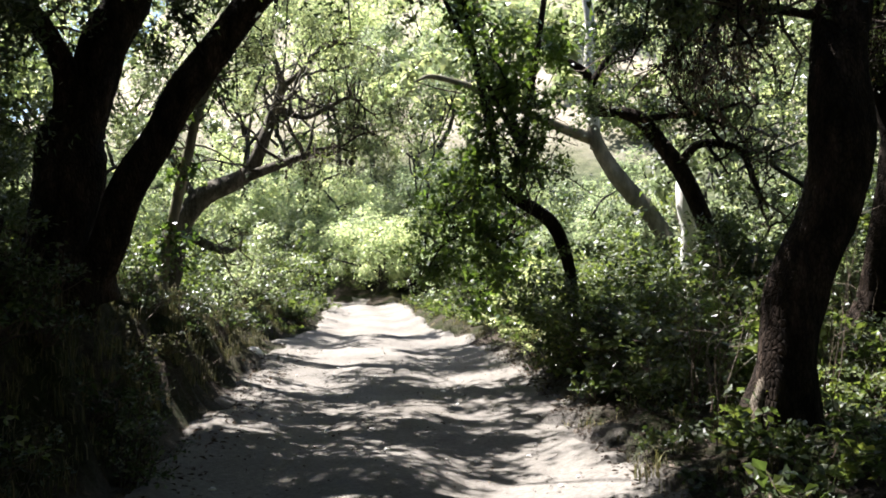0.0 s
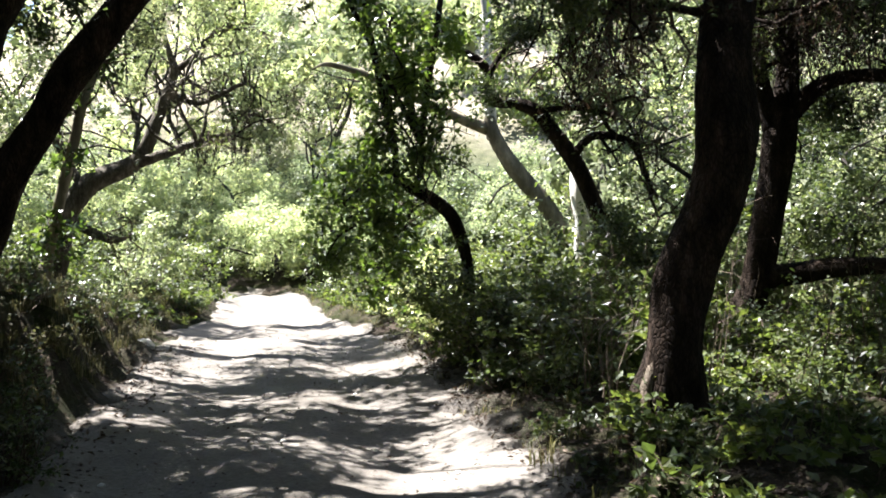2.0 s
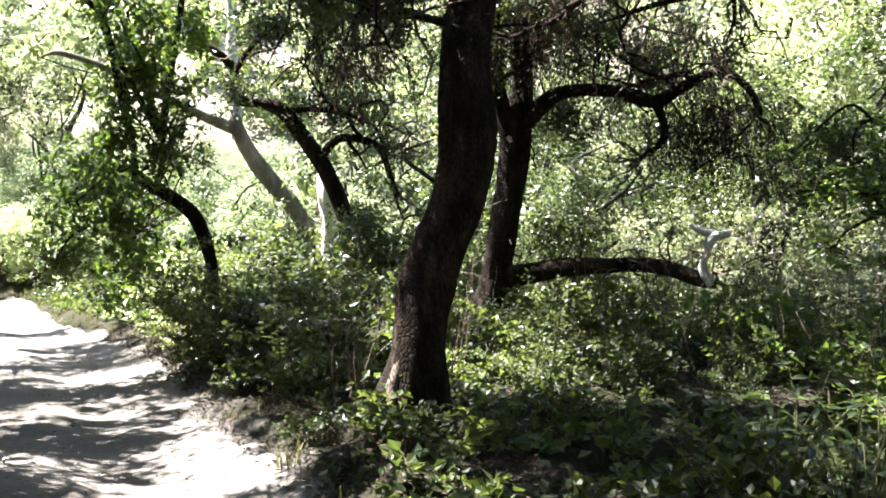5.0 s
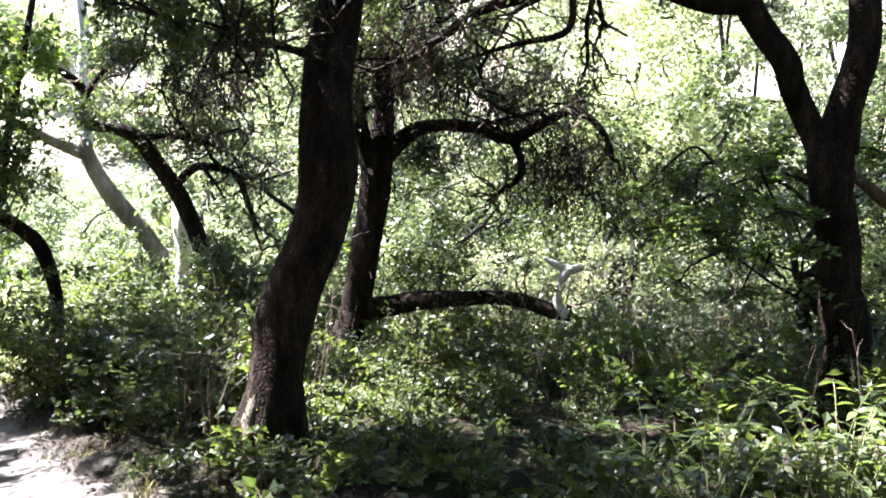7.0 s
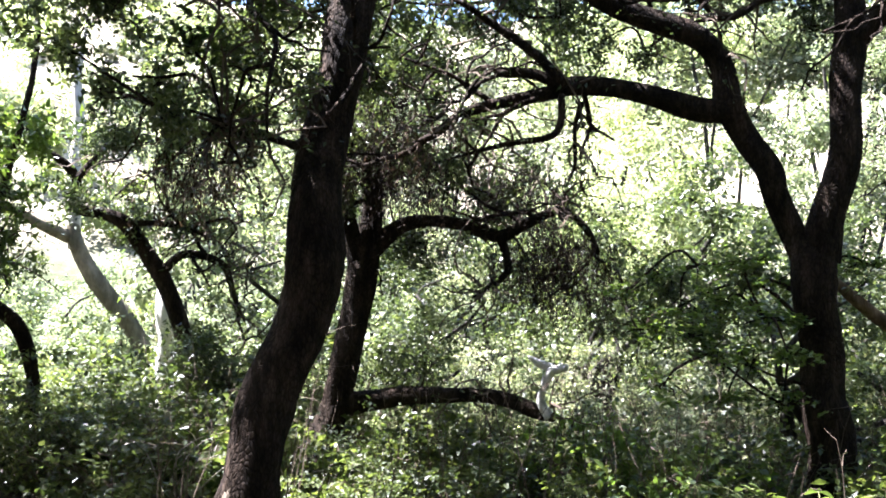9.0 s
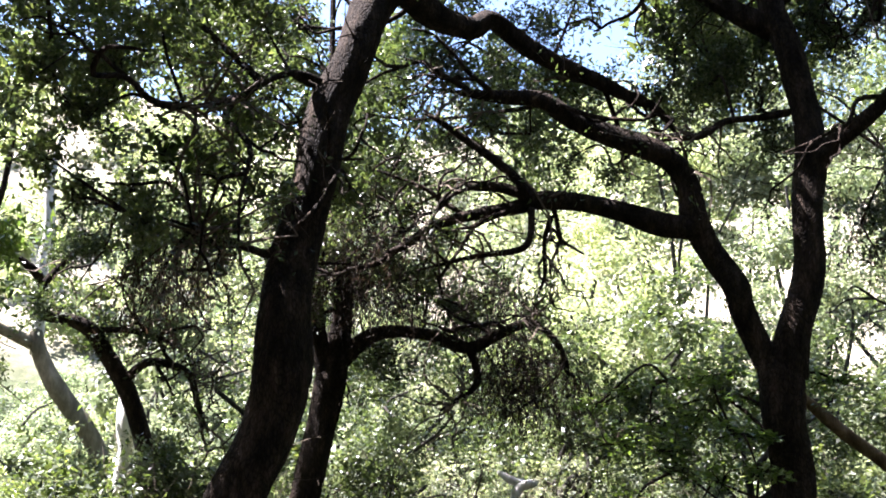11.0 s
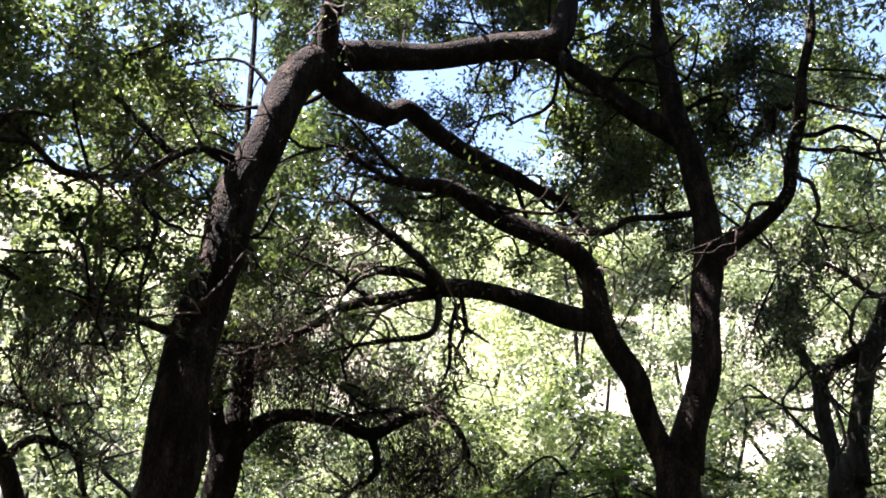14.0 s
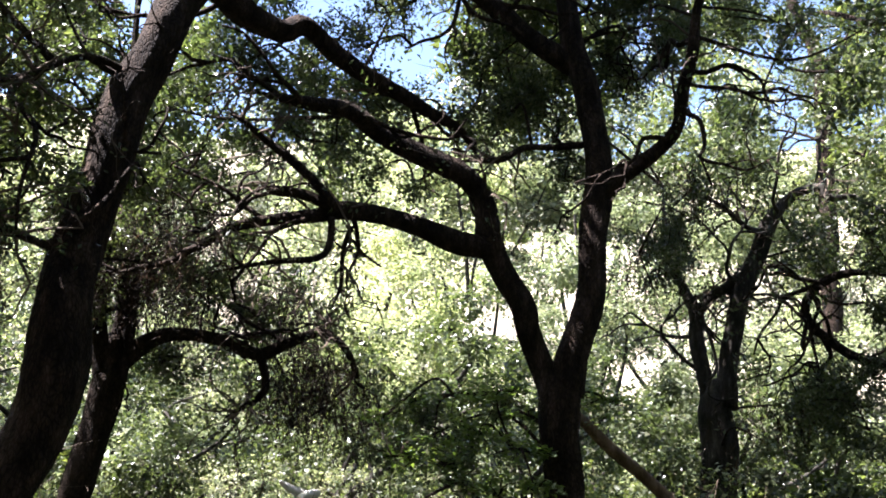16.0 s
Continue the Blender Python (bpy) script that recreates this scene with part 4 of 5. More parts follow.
def standing_tree(name):
    """An Empty at the foot, the trunk down into the soil, and each limb as a part."""
    rows = BRANCHES[name]
    x, y, z, rad = rows[0][1][0]
    foot = float(land_height(x, y))
    tree = new(name)
    tagged(tree, LABELS[name], "tree")
    lines = []
    for i, (kind, pts) in enumerate(rows):
        pts = [tuple(p) for p in pts]
        if kind == "trunk":
            if z - foot > 0.5:
                q = pts[1]
                lean = min(0.6, (z - foot) / max(q[2] - z, 0.05) * 0.5)
                x0, y0 = x - (q[0] - x) * lean, y - (q[1] - y) * lean
                f0 = float(land_height(x0, y0))
                pts = [(x0, y0, f0 - 0.15, rad * 1.35), (x0 + (x - x0) * 0.3, y0 + (y - y0) * 0.3, f0 + 0.3 * (z - f0), rad * 1.1)] + pts
            else:
                pts = [(x, y, foot - 0.2, rad * 1.4)] + [p for p in pts if p[2] > foot + 0.1]
        if kind == "limb":
            pts[-1] = (*pts[-1][:3], 0.4 * pts[-1][3])
        thick = max(p[3] for p in pts)
        sides = 26 if thick > 0.15 else 14 if thick > 0.06 else 8
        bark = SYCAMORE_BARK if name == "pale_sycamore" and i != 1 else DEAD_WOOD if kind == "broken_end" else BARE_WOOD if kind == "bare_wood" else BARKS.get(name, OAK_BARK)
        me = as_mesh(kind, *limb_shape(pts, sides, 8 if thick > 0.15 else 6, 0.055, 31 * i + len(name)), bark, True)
        made = part(kind, me, last if kind in ("broken_end", "bare_wood") else tree, {"broken_end": "bleached broken wood", "bare_wood": "pale wood bared of bark"}.get(kind, ""))
        if kind in ("trunk", "limb"):
            last = made
            lines.append(np.array(pts))
    return tree, lines


KINDS = {"oak": (OAK_LEAF, 0.052, 0.5), "bough": (OAK_LEAF, 0.075, 0.55), "layer": (GREEN_LEAF, 0.062, 0.6), "green": (GREEN_LEAF, 0.078, 0.6), "high": (OAK_LEAF, 0.14, 0.5), "mass": (OAK_LEAF, 0.058, 0.55), "dry": (DRY_LEAF, 0.06, 0.28), "light": (SUNLIT_LEAF, 0.11, 0.7), "shrub": (SHRUB_LEAF, 0.06, 0.6), "pale": (SUNLIT_LEAF, 0.045, 0.5)}


def clump_parts(tree, lines, rows, kind, seed, cover=1.0, plain=False):
    """Boughs from the nearest limbs to clumps (x, y, z, radius), twigs and leaves in each clump."""
    r = np.random.default_rng(seed)
    leaf, size, slim = KINDS[kind]
    size = 0.044 if tree.name == "leaning_oak" and kind == "oak" and not plain else size
    spine = np.concatenate([glide(ln, 4)[:, :3] for ln in lines])
    rods, leaves = [], []
    rows = sorted(rows, key=lambda q: ((spine - np.array(q[:3])) ** 2).sum(1).min())
    for x, y, z, rad in rows:
        rad = rad * (1.3 if kind in ("oak", "bough", "green") else 1.1)
        c = np.array((x, y, z))
        size_here = size * (1.0 if np.hypot(x, y) < 11 else 1.25 if np.hypot(x, y) < 16 else 1.7)
        near = spine[np.argmin(((spine - c + [0, 0, 0.2]) ** 2).sum(1))]
        spine = np.concatenate([spine, c[None]])
        span = np.linalg.norm(c - near)
        mid = (near + c) / 2 + r.normal(0, 0.12 * span, 3) + [0, 0, 0.1 * span]
        rods.append(limb_shape([(*near, 0.012 + 0.006 * span), (*mid, 0.01 + 0.003 * span), (*c, 0.007)], 5, 5, 0.08, seed))
        dry, flat = kind == "dry", np.array([1.25, 1.25, 0.22] if kind == "layer" else [1, 1, 1])
        if dry:
            # hanging streamers of dead twigs with curled leaves
            n = int(44 * cover)
            st = c + r.normal(0, 1, (n, 3)) * [1.0 * rad, 1.0 * rad, 0.4 * rad] + [0, 0, 1.1 * rad]
            n1, m1 = sprays(st, r.normal(0, 0.6, (n, 3)) + [0, 0, -0.4], r.uniform(0.15, 0.45, n) + rad * r.uniform(0.3, 1.8, n), 0.004, 8, 0.2, -0.3, r, True)
            rods.append(m1)
            at = n1[:, 1:].reshape(-1, 3).repeat(2, 0)
            at = at + r.normal(0, 0.014, at.shape)
            leaves.append(leaf_shapes(at, 0.9 * size_here, r, 0.0, 0.2, ways=r.normal(0, 0.5, at.shape) + [0, 0, -1.0], plain=plain))
            continue
        st = c + r.normal(0, 0.22 * rad, (9, 3)) * flat
        drop = -0.02
        n1, m1 = sprays(st, r.normal(0, 1, (9, 3)) * flat, 1.1 * rad * r.uniform(0.6, 1.3, 9), 0.008, 5, 0.35, drop, r)
        s2 = n1[:, 1:].reshape(-1, 3)[r.permutation(45)[:22]]
        n2, m2 = sprays(s2, r.normal(0, 1, s2.shape) * flat, 0.55 * rad * r.uniform(0.4, 1.3, len(s2)), 0.004, 2, 0.4, drop, r, True)
        rods += [m1, m2]
        number = int(cover * 1.15 * math.pi * rad**2 / (0.5 * slim * size_here**2 * 0.55))
        nodes = n2[:, 1:].reshape(-1, 3)
        weight = r.exponential(1.0, len(s2)).repeat(2)
        at = nodes[r.choice(len(nodes), number, p=weight / weight.sum())] + r.normal(0, 0.035 + 0.1 * rad, (number, 3)) * flat
        leaves.append(leaf_shapes(at, size_here, r, 2.5 if kind == "layer" else 0.5, slim, plain=plain or kind == "high"))
    part("twig_work", as_mesh("twig_work", *joined(rods), OAK_BARK), tree, kind="stuff")
    part("dry_foliage" if kind == "dry" else "crown", as_mesh("crown", *joined(leaves), leaf), tree, "dry brown hanging leaves" if kind == "dry" else "", kind="stuff")


# high foliage, some unseen and added for shade: middle, half widths, number of clumps
HIGH_CROWN = {
    "leaning_oak": [(3.0, 9.5, 6.8, 2.2, 2.0, 1.0, 8), (5.6, 8.4, 6.8, 2.0, 1.6, 1.0, 5), (0.9, 6.6, 7.4, 1.6, 2.5, 0.8, 3)],
    "hanging_limb_oak": [(4.2, 11.5, 6.6, 2.6, 1.5, 1.2, 8), (7.5, 10.0, 6.6, 2.0, 1.6, 1.0, 5)],
    "forked_oak": [(8.0, 7.0, 7.0, 1.8, 1.8, 1.1, 4), (9.4, 4.0, 6.8, 1.6, 1.8, 1.2, 3), (6.2, 3.0, 7.4, 2.0, 2.0, 0.7, 8)],
    "spreading_oak": [(-4.2, 12.6, 7.0, 1.4, 1.5, 0.6, 4)],
    "triple_oak": [(-3.2, 9.2, 6.6, 2.2, 2.4, 0.9, 14), (-6.4, 8.4, 5.4, 1.4, 2.2, 1.2, 32), (-4.5, 5.0, 4.6, 1.4, 1.6, 1.4, 20), (-1.0, 6.0, 6.8, 2.0, 2.0, 0.8, 7)],
    "crooked_oak": [(-0.4, 13.0, 7.2, 1.2, 2.5, 0.8, 3)],
    "grey_oak": [(11.5, 6.2, 7.6, 1.8, 1.8, 1.2, 9)],
}
# mostly unseen clumps, added high over the path and the undergrowth to shade them
SHADE_CROWN = {
    "leaning_oak": [(0.5, 3.6, 7.6, 3.0, 1.9, 0.6, 16), (-0.1, 7.0, 7.8, 1.8, 0.8, 0.5, 8), (3.0, 9.2, 9.5, 2.4, 1.3, 0.6, 16), (-1.0, 1.0, 8.2, 2.5, 2.2, 0.5, 26)],
    "hanging_limb_oak": [(6.5, 14.5, 11.6, 3.0, 2.5, 0.8, 6), (5.4, 11.0, 10.8, 2.4, 1.4, 0.6, 14)],
    "forked_oak": [(6.0, 4.5, 8.8, 2.2, 2.0, 0.6, 5), (5.7, 6.4, 9.0, 1.2, 1.0, 0.6, 11), (6.5, 5.8, 8.7, 0.8, 0.7, 0.4, 7), (5.0, 1.0, 7.8, 2.0, 2.0, 0.6, 10)],
    "triple_oak": [(-5.6, 7.5, 8.0, 2.0, 3.5, 0.8, 44), (-6.3, 9.6, 8.2, 1.5, 1.6, 0.8, 22), (-2.9, 11.9, 6.1, 1.2, 1.7, 0.4, 12)],
    "grey_oak": [(8.5, 7.4, 7.6, 0.9, 0.9, 0.5, 6)],
    "spreading_oak": [(-4.9, 18.6, 8.4, 2.0, 2.2, 0.5, 15)],
    "crooked_oak": [(0.6, 16.0, 9.2, 1.4, 2.4, 0.6, 4), (-1.9, 10.5, 8.7, 0.7, 0.7, 0.4, 7), (-1.3, 12.2, 8.7, 1.8, 1.7, 0.6, 13)],
}
# spots to be sunlit below: added clumps between them and the sun are dropped
SUNNY = [(4.6, 5.8, 0.5), (5.0, 5.2, 0.5), (5.4, 5.8, 0.6), (5.0, 6.8, 0.8), (4.8, 6.1, 0.7), (3.45, 13.3, 1.8), (1.2, 6.6, 0.0), (0.2, 6.2, 0.0), (0.0, 5.6, 0.0), (0.9, 5.9, 0.0), (1.6, 6.3, 0.0), (-3.0, 8.6, 1.2), (-3.3, 9.8, 1.1), (-3.0, 11.0, 1.0), (-3.4, 12.5, 1.0), (3.6, 6.8, 0.6), (4.4, 6.2, 0.6), (2.2, 8.6, 0.7), (3.48, 13.35, 2.2), (1.0, 9.0, 0.0), (-3.3, 11.5, 1.7), (5.9, 6.6, 0.8), (6.6, 5.8, 0.8), (6.3, 6.9, 0.9), (6.3, 4.9, 0.6), (5.6, 7.6, 0.8), (2.15, 6.7, 0.4), (2.3, 6.75, 1.0), (5.72, 7.7, 1.5), (5.4, 8.3, 1.4), (3.2, 3.0, 0.6), (3.8, 2.9, 0.6)]
TO_SUN = np.array(sun.matrix_world.to_3x3().col[2])


OPEN = [(3.48, 13.35, 2.1), (3.45, 13.3, 1.8), (0.5, 6.1, 0.0), (1.4, 6.5, 0.0), (-3.1, 9.4, 1.1), (5.72, 7.70, 1.30), (5.72, 7.68, 1.62), (2.2, 6.68, 0.5)]


def in_gap(row, places=SUNNY):
    """Whether a clump stands between one of the places and the sun."""
    c, rad = np.array(row[:3]), row[3]
    return any((c - np.array(s)) @ TO_SUN > 0.4 and np.linalg.norm(np.cross(c - np.array(s), TO_SUN)) < rad * 1.25 for s in places)


for i, name in enumerate(BRANCHES):
    tree, lines = standing_tree(name)
    for k, (who, kind, rows) in enumerate(CLUMPS):
        if who == name:
            rows = [q for q in rows if not in_gap(q, OPEN)]
            clump_parts(tree, lines, rows, kind, 100 + 7 * k, 1.35 if kind == "mass" else (1.7 if name == "hanging_limb_oak" else 0.55) if kind == "dry" else 0.6 if kind == "pale" else 0.9 if name == "crooked_oak" else 0.85 if name in ("leaning_oak", "forked_oak") else 1.0, name not in ("leaning_oak", "forked_oak", "hanging_limb_oak"))
    if name in HIGH_CROWN:
        for k, (x, y, z, wx, wy, wz, n) in enumerate(HIGH_CROWN[name]):
            r = np.random.default_rng(400 + 10 * i + k)
            rows = [(x + wx * a, y + wy * b, z + wz * c, r.uniform(0.35, 0.7)) for a, b, c in r.uniform(-1, 1, (n, 3))]
            clump_parts(tree, lines, [q for q in rows if not in_gap(q, OPEN)], "bough" if x > 1.5 else "green" if x > -1.5 else "high", 500 + 10 * i + k, 0.7, True)
    # clumps hung on the tree only for the shade they cast
    for k, (x, y, z, wx, wy, wz, n) in enumerate(SHADE_CROWN.get(name, [])):
        r = np.random.default_rng(700 + 10 * i + k)
        rows = [(x + wx * a, y + wy * b, z + wz * c, r.uniform(0.5, 0.85)) for a, b, c in r.uniform(-1, 1, (n, 3))]
        clump_parts(tree, lines, [q for q in rows if not in_gap(q)], "high", 800 + 10 * i + k, 0.9)
    if name not in ("white_snag", "pale_sycamore", "leaning_log"):
        slim = [ln for ln in lines[1:] if ln[:, 3].max() < 0.16] or lines
        crown_parts(tree, slim, None, 900 + i, (7 if name == "forked_oak" else 12) * len(slim), 0.9, 6, 4, 0.05 if i < 3 else 0.065, OAK_LEAF, first=0.45, sigma=0.05)


def crooks(tree, lines, n, reach, seed):
    """Crooked bare branchlets off the limbs, forking twice."""
    r = np.random.default_rng(seed)
    rods = []
    spots_on = np.concatenate([glide(ln, 5)[3:, :3] for ln in lines])
    spots_on = spots_on[(spots_on[:, 2] > 2.3) & ((tree.name != "forked_oak") | (spots_on[:, 0] < 5.5) | (spots_on[:, 2] > 5))]
    todo = [(p, unit(r.normal(0, 1, 3) * [1, 1, 0.6]), 0.030, reach, 0) for p in spots_on[r.integers(0, len(spots_on), n)]]
    while todo:
        p, way, rad, long, deep = todo.pop()
        pts = [(*p, rad)]
        for k in range(6):
            way = unit(way + r.normal(0, 0.42, 3) + [0, 0, -0.02])
            p = p + way * long / 6 * r.uniform(0.6, 1.4)
            pts.append((*p, rad * (1 - 0.11 * (k + 1))))
            if deep < 2 and k in (1, 3, 4) and r.uniform() < 0.6:
                todo.append((p, unit(way + r.normal(0, 0.9, 3)), 0.6 * rad, 0.6 * long, deep + 1))
        rods.append(limb_shape(pts, 5 if deep < 2 else 4, 3, 0.08, int(r.integers(1, 9999))))
    part("branch_work", as_mesh("branch_work", *joined(rods), BARKS.get(tree.name, OAK_BARK), True), tree, kind="stuff")


CROOKS = {"leaning_oak": (10, 1.3), "forked_oak": (22, 1.2), "hanging_limb_oak": (7, 0.8), "grey_oak": (12, 1.3), "side_oak": (7, 1.2), "arching_oak": (6, 1.0), "spreading_oak": (12, 1.4), "tall_oak": (8, 2.0)}
for i, (name, (n, reach)) in enumerate(CROOKS.items()):
    crooks(bpy.data.objects[name], [np.array(pts) for kind, pts in BRANCHES[name] if kind == "limb"] or [np.array(BRANCHES[name][0][1])], n, reach, 640 + i)


def canopy_oak(seed, height, wide, leaves):
    """An unseen oak, added beside or behind the standpoint so that its crown shades the path."""
    r = np.random.default_rng(seed)
    ob = tagged(new("canopy_oak"), "broad unseen oak added to block sun and sky light", "tree", "oaks that shade the path")
    lines = [[(0, 0, -0.3, 0.34), (0.1, 0.05, 1.0, 0.25), (0.2, -0.1, 2.6, 0.22), (0.1, 0.1, 0.5 * height, 0.17), (0.3, 0.2, 0.85 * height, 0.06)]]
    for k in range(7):
        a = k * 2.4 + r.uniform(-0.4, 0.4)
        e = wide * r.uniform(0.7, 1.0)
        z0, z1 = height * r.uniform(0.35, 0.6), height * r.uniform(0.65, 0.95)
        lines.append([(0.15, 0, z0, 0.12), (0.45 * e * math.cos(a), 0.45 * e * math.sin(a), 0.4 * z0 + 0.6 * z1, 0.08), (e * math.cos(a), e * math.sin(a), z1, 0.03)])
    for k, ln in enumerate(lines):
        part("limb" if k else "trunk", as_mesh("limb", *limb_shape(ln, 12 if k == 0 else 8, 6, 0.07, seed + k), OAK_BARK, True), ob)
    n = 60
    a, q = r.uniform(0, 2 * np.pi, n), np.sqrt(r.uniform(0.02, 1, n))
    c = np.stack([wide * q * np.cos(a), wide * q * np.sin(a), height * (0.72 + 0.16 * r.normal(0, 1, n).clip(-1.2, 1.5))], 1)
    own = r.integers(0, n, leaves)
    at = c[own] + r.normal(0, 1, (leaves, 3)) * [0.42, 0.42, 0.22]
    part("crown", as_mesh("crown", *leaf_shapes(at, 0.2, r, 0.5, 0.6, plain=True), OAK_LEAF), ob, kind="stuff")
    return ob


# ---------------------------------------------------------------- shrubs and background woods
def shrub(seed, height, wide, stems, leaves, size, leaf, plain=False, name="shrub", label="leafy green shrub in the undergrowth"):
    r = np.random.default_rng(seed)
    ob = tagged(new(name), label, name.replace("_", " "), "plants of the undergrowth" if name != "bank_weed" else "weeds on the bank")
    a = r.uniform(0, 2 * np.pi, stems)
    st = np.stack([0.25 * wide * np.cos(a) * r.uniform(0, 1, stems), 0.25 * wide * np.sin(a) * r.uniform(0, 1, stems), np.full(stems, -0.1)], 1)
    wy = np.stack([wide / height * np.cos(a), wide / height * np.sin(a), np.full(stems, 1.2)], 1)
    n1, m1 = sprays(st, wy, height * r.uniform(0.6, 1.25, stems), 0.008, 4, 0.22, 0.02, r)
    k = r.integers(1, 5, (stems, 3))
    s2 = np.take_along_axis(n1, k[..., None].repeat(3, 2), 1).reshape(-1, 3)
    n2, m2 = sprays(s2, r.normal(0, 1, s2.shape) + [0, 0, 0.35], 0.4 * height * r.uniform(0.4, 1.1, len(s2)), 0.004, 2, 0.3, 0.0, r, True)
    part("stem_work", as_mesh("stem_work", *joined([m1, m2]), TWIG_BARK), ob, kind="stuff")
    at = n2[:, 1:].reshape(-1, 3)
    share = r.exponential(1.0, len(at))
    at = at[r.choice(len(at), leaves, p=share / share.sum())] + r.normal(0, 0.03 + 0.035 * height, (leaves, 3)) * [1, 1, 0.6]
    at = at[at[:, 2] > 0.03]
    part("foliage", as_mesh("foliage", *leaf_shapes(at, size, r, 1.5, 0.65, plain=plain), leaf), ob, kind="stuff")
    return ob


def far_tree(seed, height, wide, leaves, size, leaf, tall=False):
    r = np.random.default_rng(seed)
    ob = tagged(new("woodland_tree"), "leafy tree of the sunlit woods, some unseen to block light", "tree", "trees of the woods behind")
    base = [(0, 0, -0.4, 0.14), (0.2 * r.normal(), 0.2 * r.normal(), 0.15 * height, 0.11), (0.5 * r.normal(), 0.5 * r.normal(), 0.3 * height, 0.07), (0.9 * r.normal(), 0.9 * r.normal(), 0.45 * height, 0.03)]
    part("trunk", as_mesh("trunk", *limb_shape(base, 7, 3, 0.06, seed), GREY_BARK, True), ob)
    n = 42
    cl = unit(r.normal(0, 1, (n, 3))) * r.uniform(0.3, 1.0, (n, 1)) * [wide, wide, (0.27 if tall else 0.46) * height] + [0, 0, (0.71 if tall else 0.53) * height]
    for k in range(5 if leaves > 3000 else 2):
        e = cl[k * 8]
        ln = [(0.1, 0, (0.18 + 0.05 * k) * height, 0.06), (*(0.4 * e[:2] + r.normal(0, 0.35, 2)), 0.4 * e[2] + 0.12 * height, 0.045), (*(0.75 * e[:2] + r.normal(0, 0.3, 2)), 0.8 * e[2] + 0.05 * height, 0.03), (*e, 0.015)]
        part("limb", as_mesh("limb", *limb_shape(ln, 5, 3, 0.06, seed + k), GREY_BARK, True), ob)
    own = r.choice(n, leaves, p=r.dirichlet(np.full(n, 2.5)))
    # billows: leaves thickest on the upper skin of each clump
    way = unit(r.normal(0, 1, (leaves, 3)) + [0, 0, 0.5])
    at = cl[own] + way * (r.uniform(0.12, 0.30, n)[own] * wide * r.uniform(0.15, 1, leaves) ** 0.35)[:, None] * [1, 1, 0.75] + r.normal(0, 0.05, (leaves, 3))
    way, at = way[at[:, 2] > 0.1], at[at[:, 2] > 0.1]
    part("crown", as_mesh("crown", *leaf_shapes(at, size, r, 0.5, 0.75, plain=True, faces=unit(0.7 * way + [0, 0, 0.7])), leaf), ob, kind="stuff")
    return ob


def put(ob, x, y, turn, scale, sink=0.0):
    return copy_thing(ob, pose(x, y, float(land_height(x, y)) - sink, 0, 0, turn) @ Matrix.Scale(scale, 4))


def off_path(x, y, gap):
    return abs(across(x, y)) > gap


LOW = [shrub(1, 0.32, 0.45, 16, 420, 0.072, SHRUB_LEAF, name="low_plant", label="low leafy plant on the forest floor"), shrub(2, 0.42, 0.4, 15, 400, 0.075, SHRUB_LEAF, name="low_plant", label="low leafy plant on the forest floor"), shrub(3, 0.28, 0.5, 15, 340, 0.085, SHRUB_LEAF, name="low_plant", label="low leafy plant on the forest floor")]
MID = [shrub(4, 0.75, 0.7, 22, 900, 0.085, SHRUB_LEAF), shrub(5, 0.95, 0.75, 26, 1300, 0.075, SHRUB_LEAF), shrub(10, 0.85, 0.7, 22, 800, 0.085, GREEN_LEAF), shrub(6, 0.8, 0.7, 24, 1300, 0.065, OAK_LEAF)]
SILVER = [shrub(44, 1.9, 1.1, 30, 2400, 0.06, SUNLIT_DUSTY_LEAF, True, name="bush", label="pale grey-leaved bush in full sunlight"), shrub(45, 1.5, 1.2, 30, 2200, 0.055, SUNLIT_DUSTY_LEAF, True, name="bush", label="pale grey-leaved bush in full sunlight")]
HIGH = [shrub(7, 1.5, 1.0, 22, 2500, 0.08, SHRUB_LEAF, True, name="bush", label="tall sunlit bush behind the undergrowth"), shrub(8, 1.9, 1.1, 22, 2800, 0.085, SHRUB_LEAF, True, name="bush", label="tall sunlit bush behind the undergrowth"), shrub(9, 1.6, 1.0, 22, 2500, 0.085, SUNLIT_LEAF, True, name="bush", label="tall sunlit bush behind the undergrowth")]
NEAR_WOOD = [far_tree(11, 8, 2.8, 13500, 0.09, SUNLIT_LEAF), far_tree(12, 10, 3.2, 15000, 0.095, SUNLIT_LEAF), far_tree(13, 6, 2.6, 12000, 0.085, SHRUB_LEAF), far_tree(14, 9, 3.0, 13500, 0.09, DUSTY_LEAF), far_tree(18, 8, 3.0, 12000, 0.09, OAK_LEAF)]
FAR = [far_tree(15, 8, 3.0, 5000, 0.18, SUNLIT_LEAF), far_tree(16, 10, 3.4, 5500, 0.18, SUNLIT_LEAF), far_tree(17, 9, 3.2, 5000, 0.18, DUSTY_LEAF)]
BRUSH = [far_tree(31, 3.2, 1.8, 4600, 0.09, BRIGHT_SUNLIT_LEAF), far_tree(32, 2.6, 1.7, 4400, 0.085, SUNLIT_LEAF), far_tree(33, 3.6, 1.9, 4800, 0.095, BRIGHT_SUNLIT_LEAF)]
BANK = [shrub(34, 0.4, 0.4, 16, 500, 0.05, GRASS, name="bank_weed", label="dull weedy plant on the earth bank"), shrub(35, 0.5, 0.45, 18, 600, 0.045, OAK_LEAF, name="bank_weed", label="dull weedy plant on the earth bank"), shrub(36, 0.35, 0.5, 16, 500, 0.055, SHRUB_LEAF, name="bank_weed", label="dull weedy plant on the earth bank")]
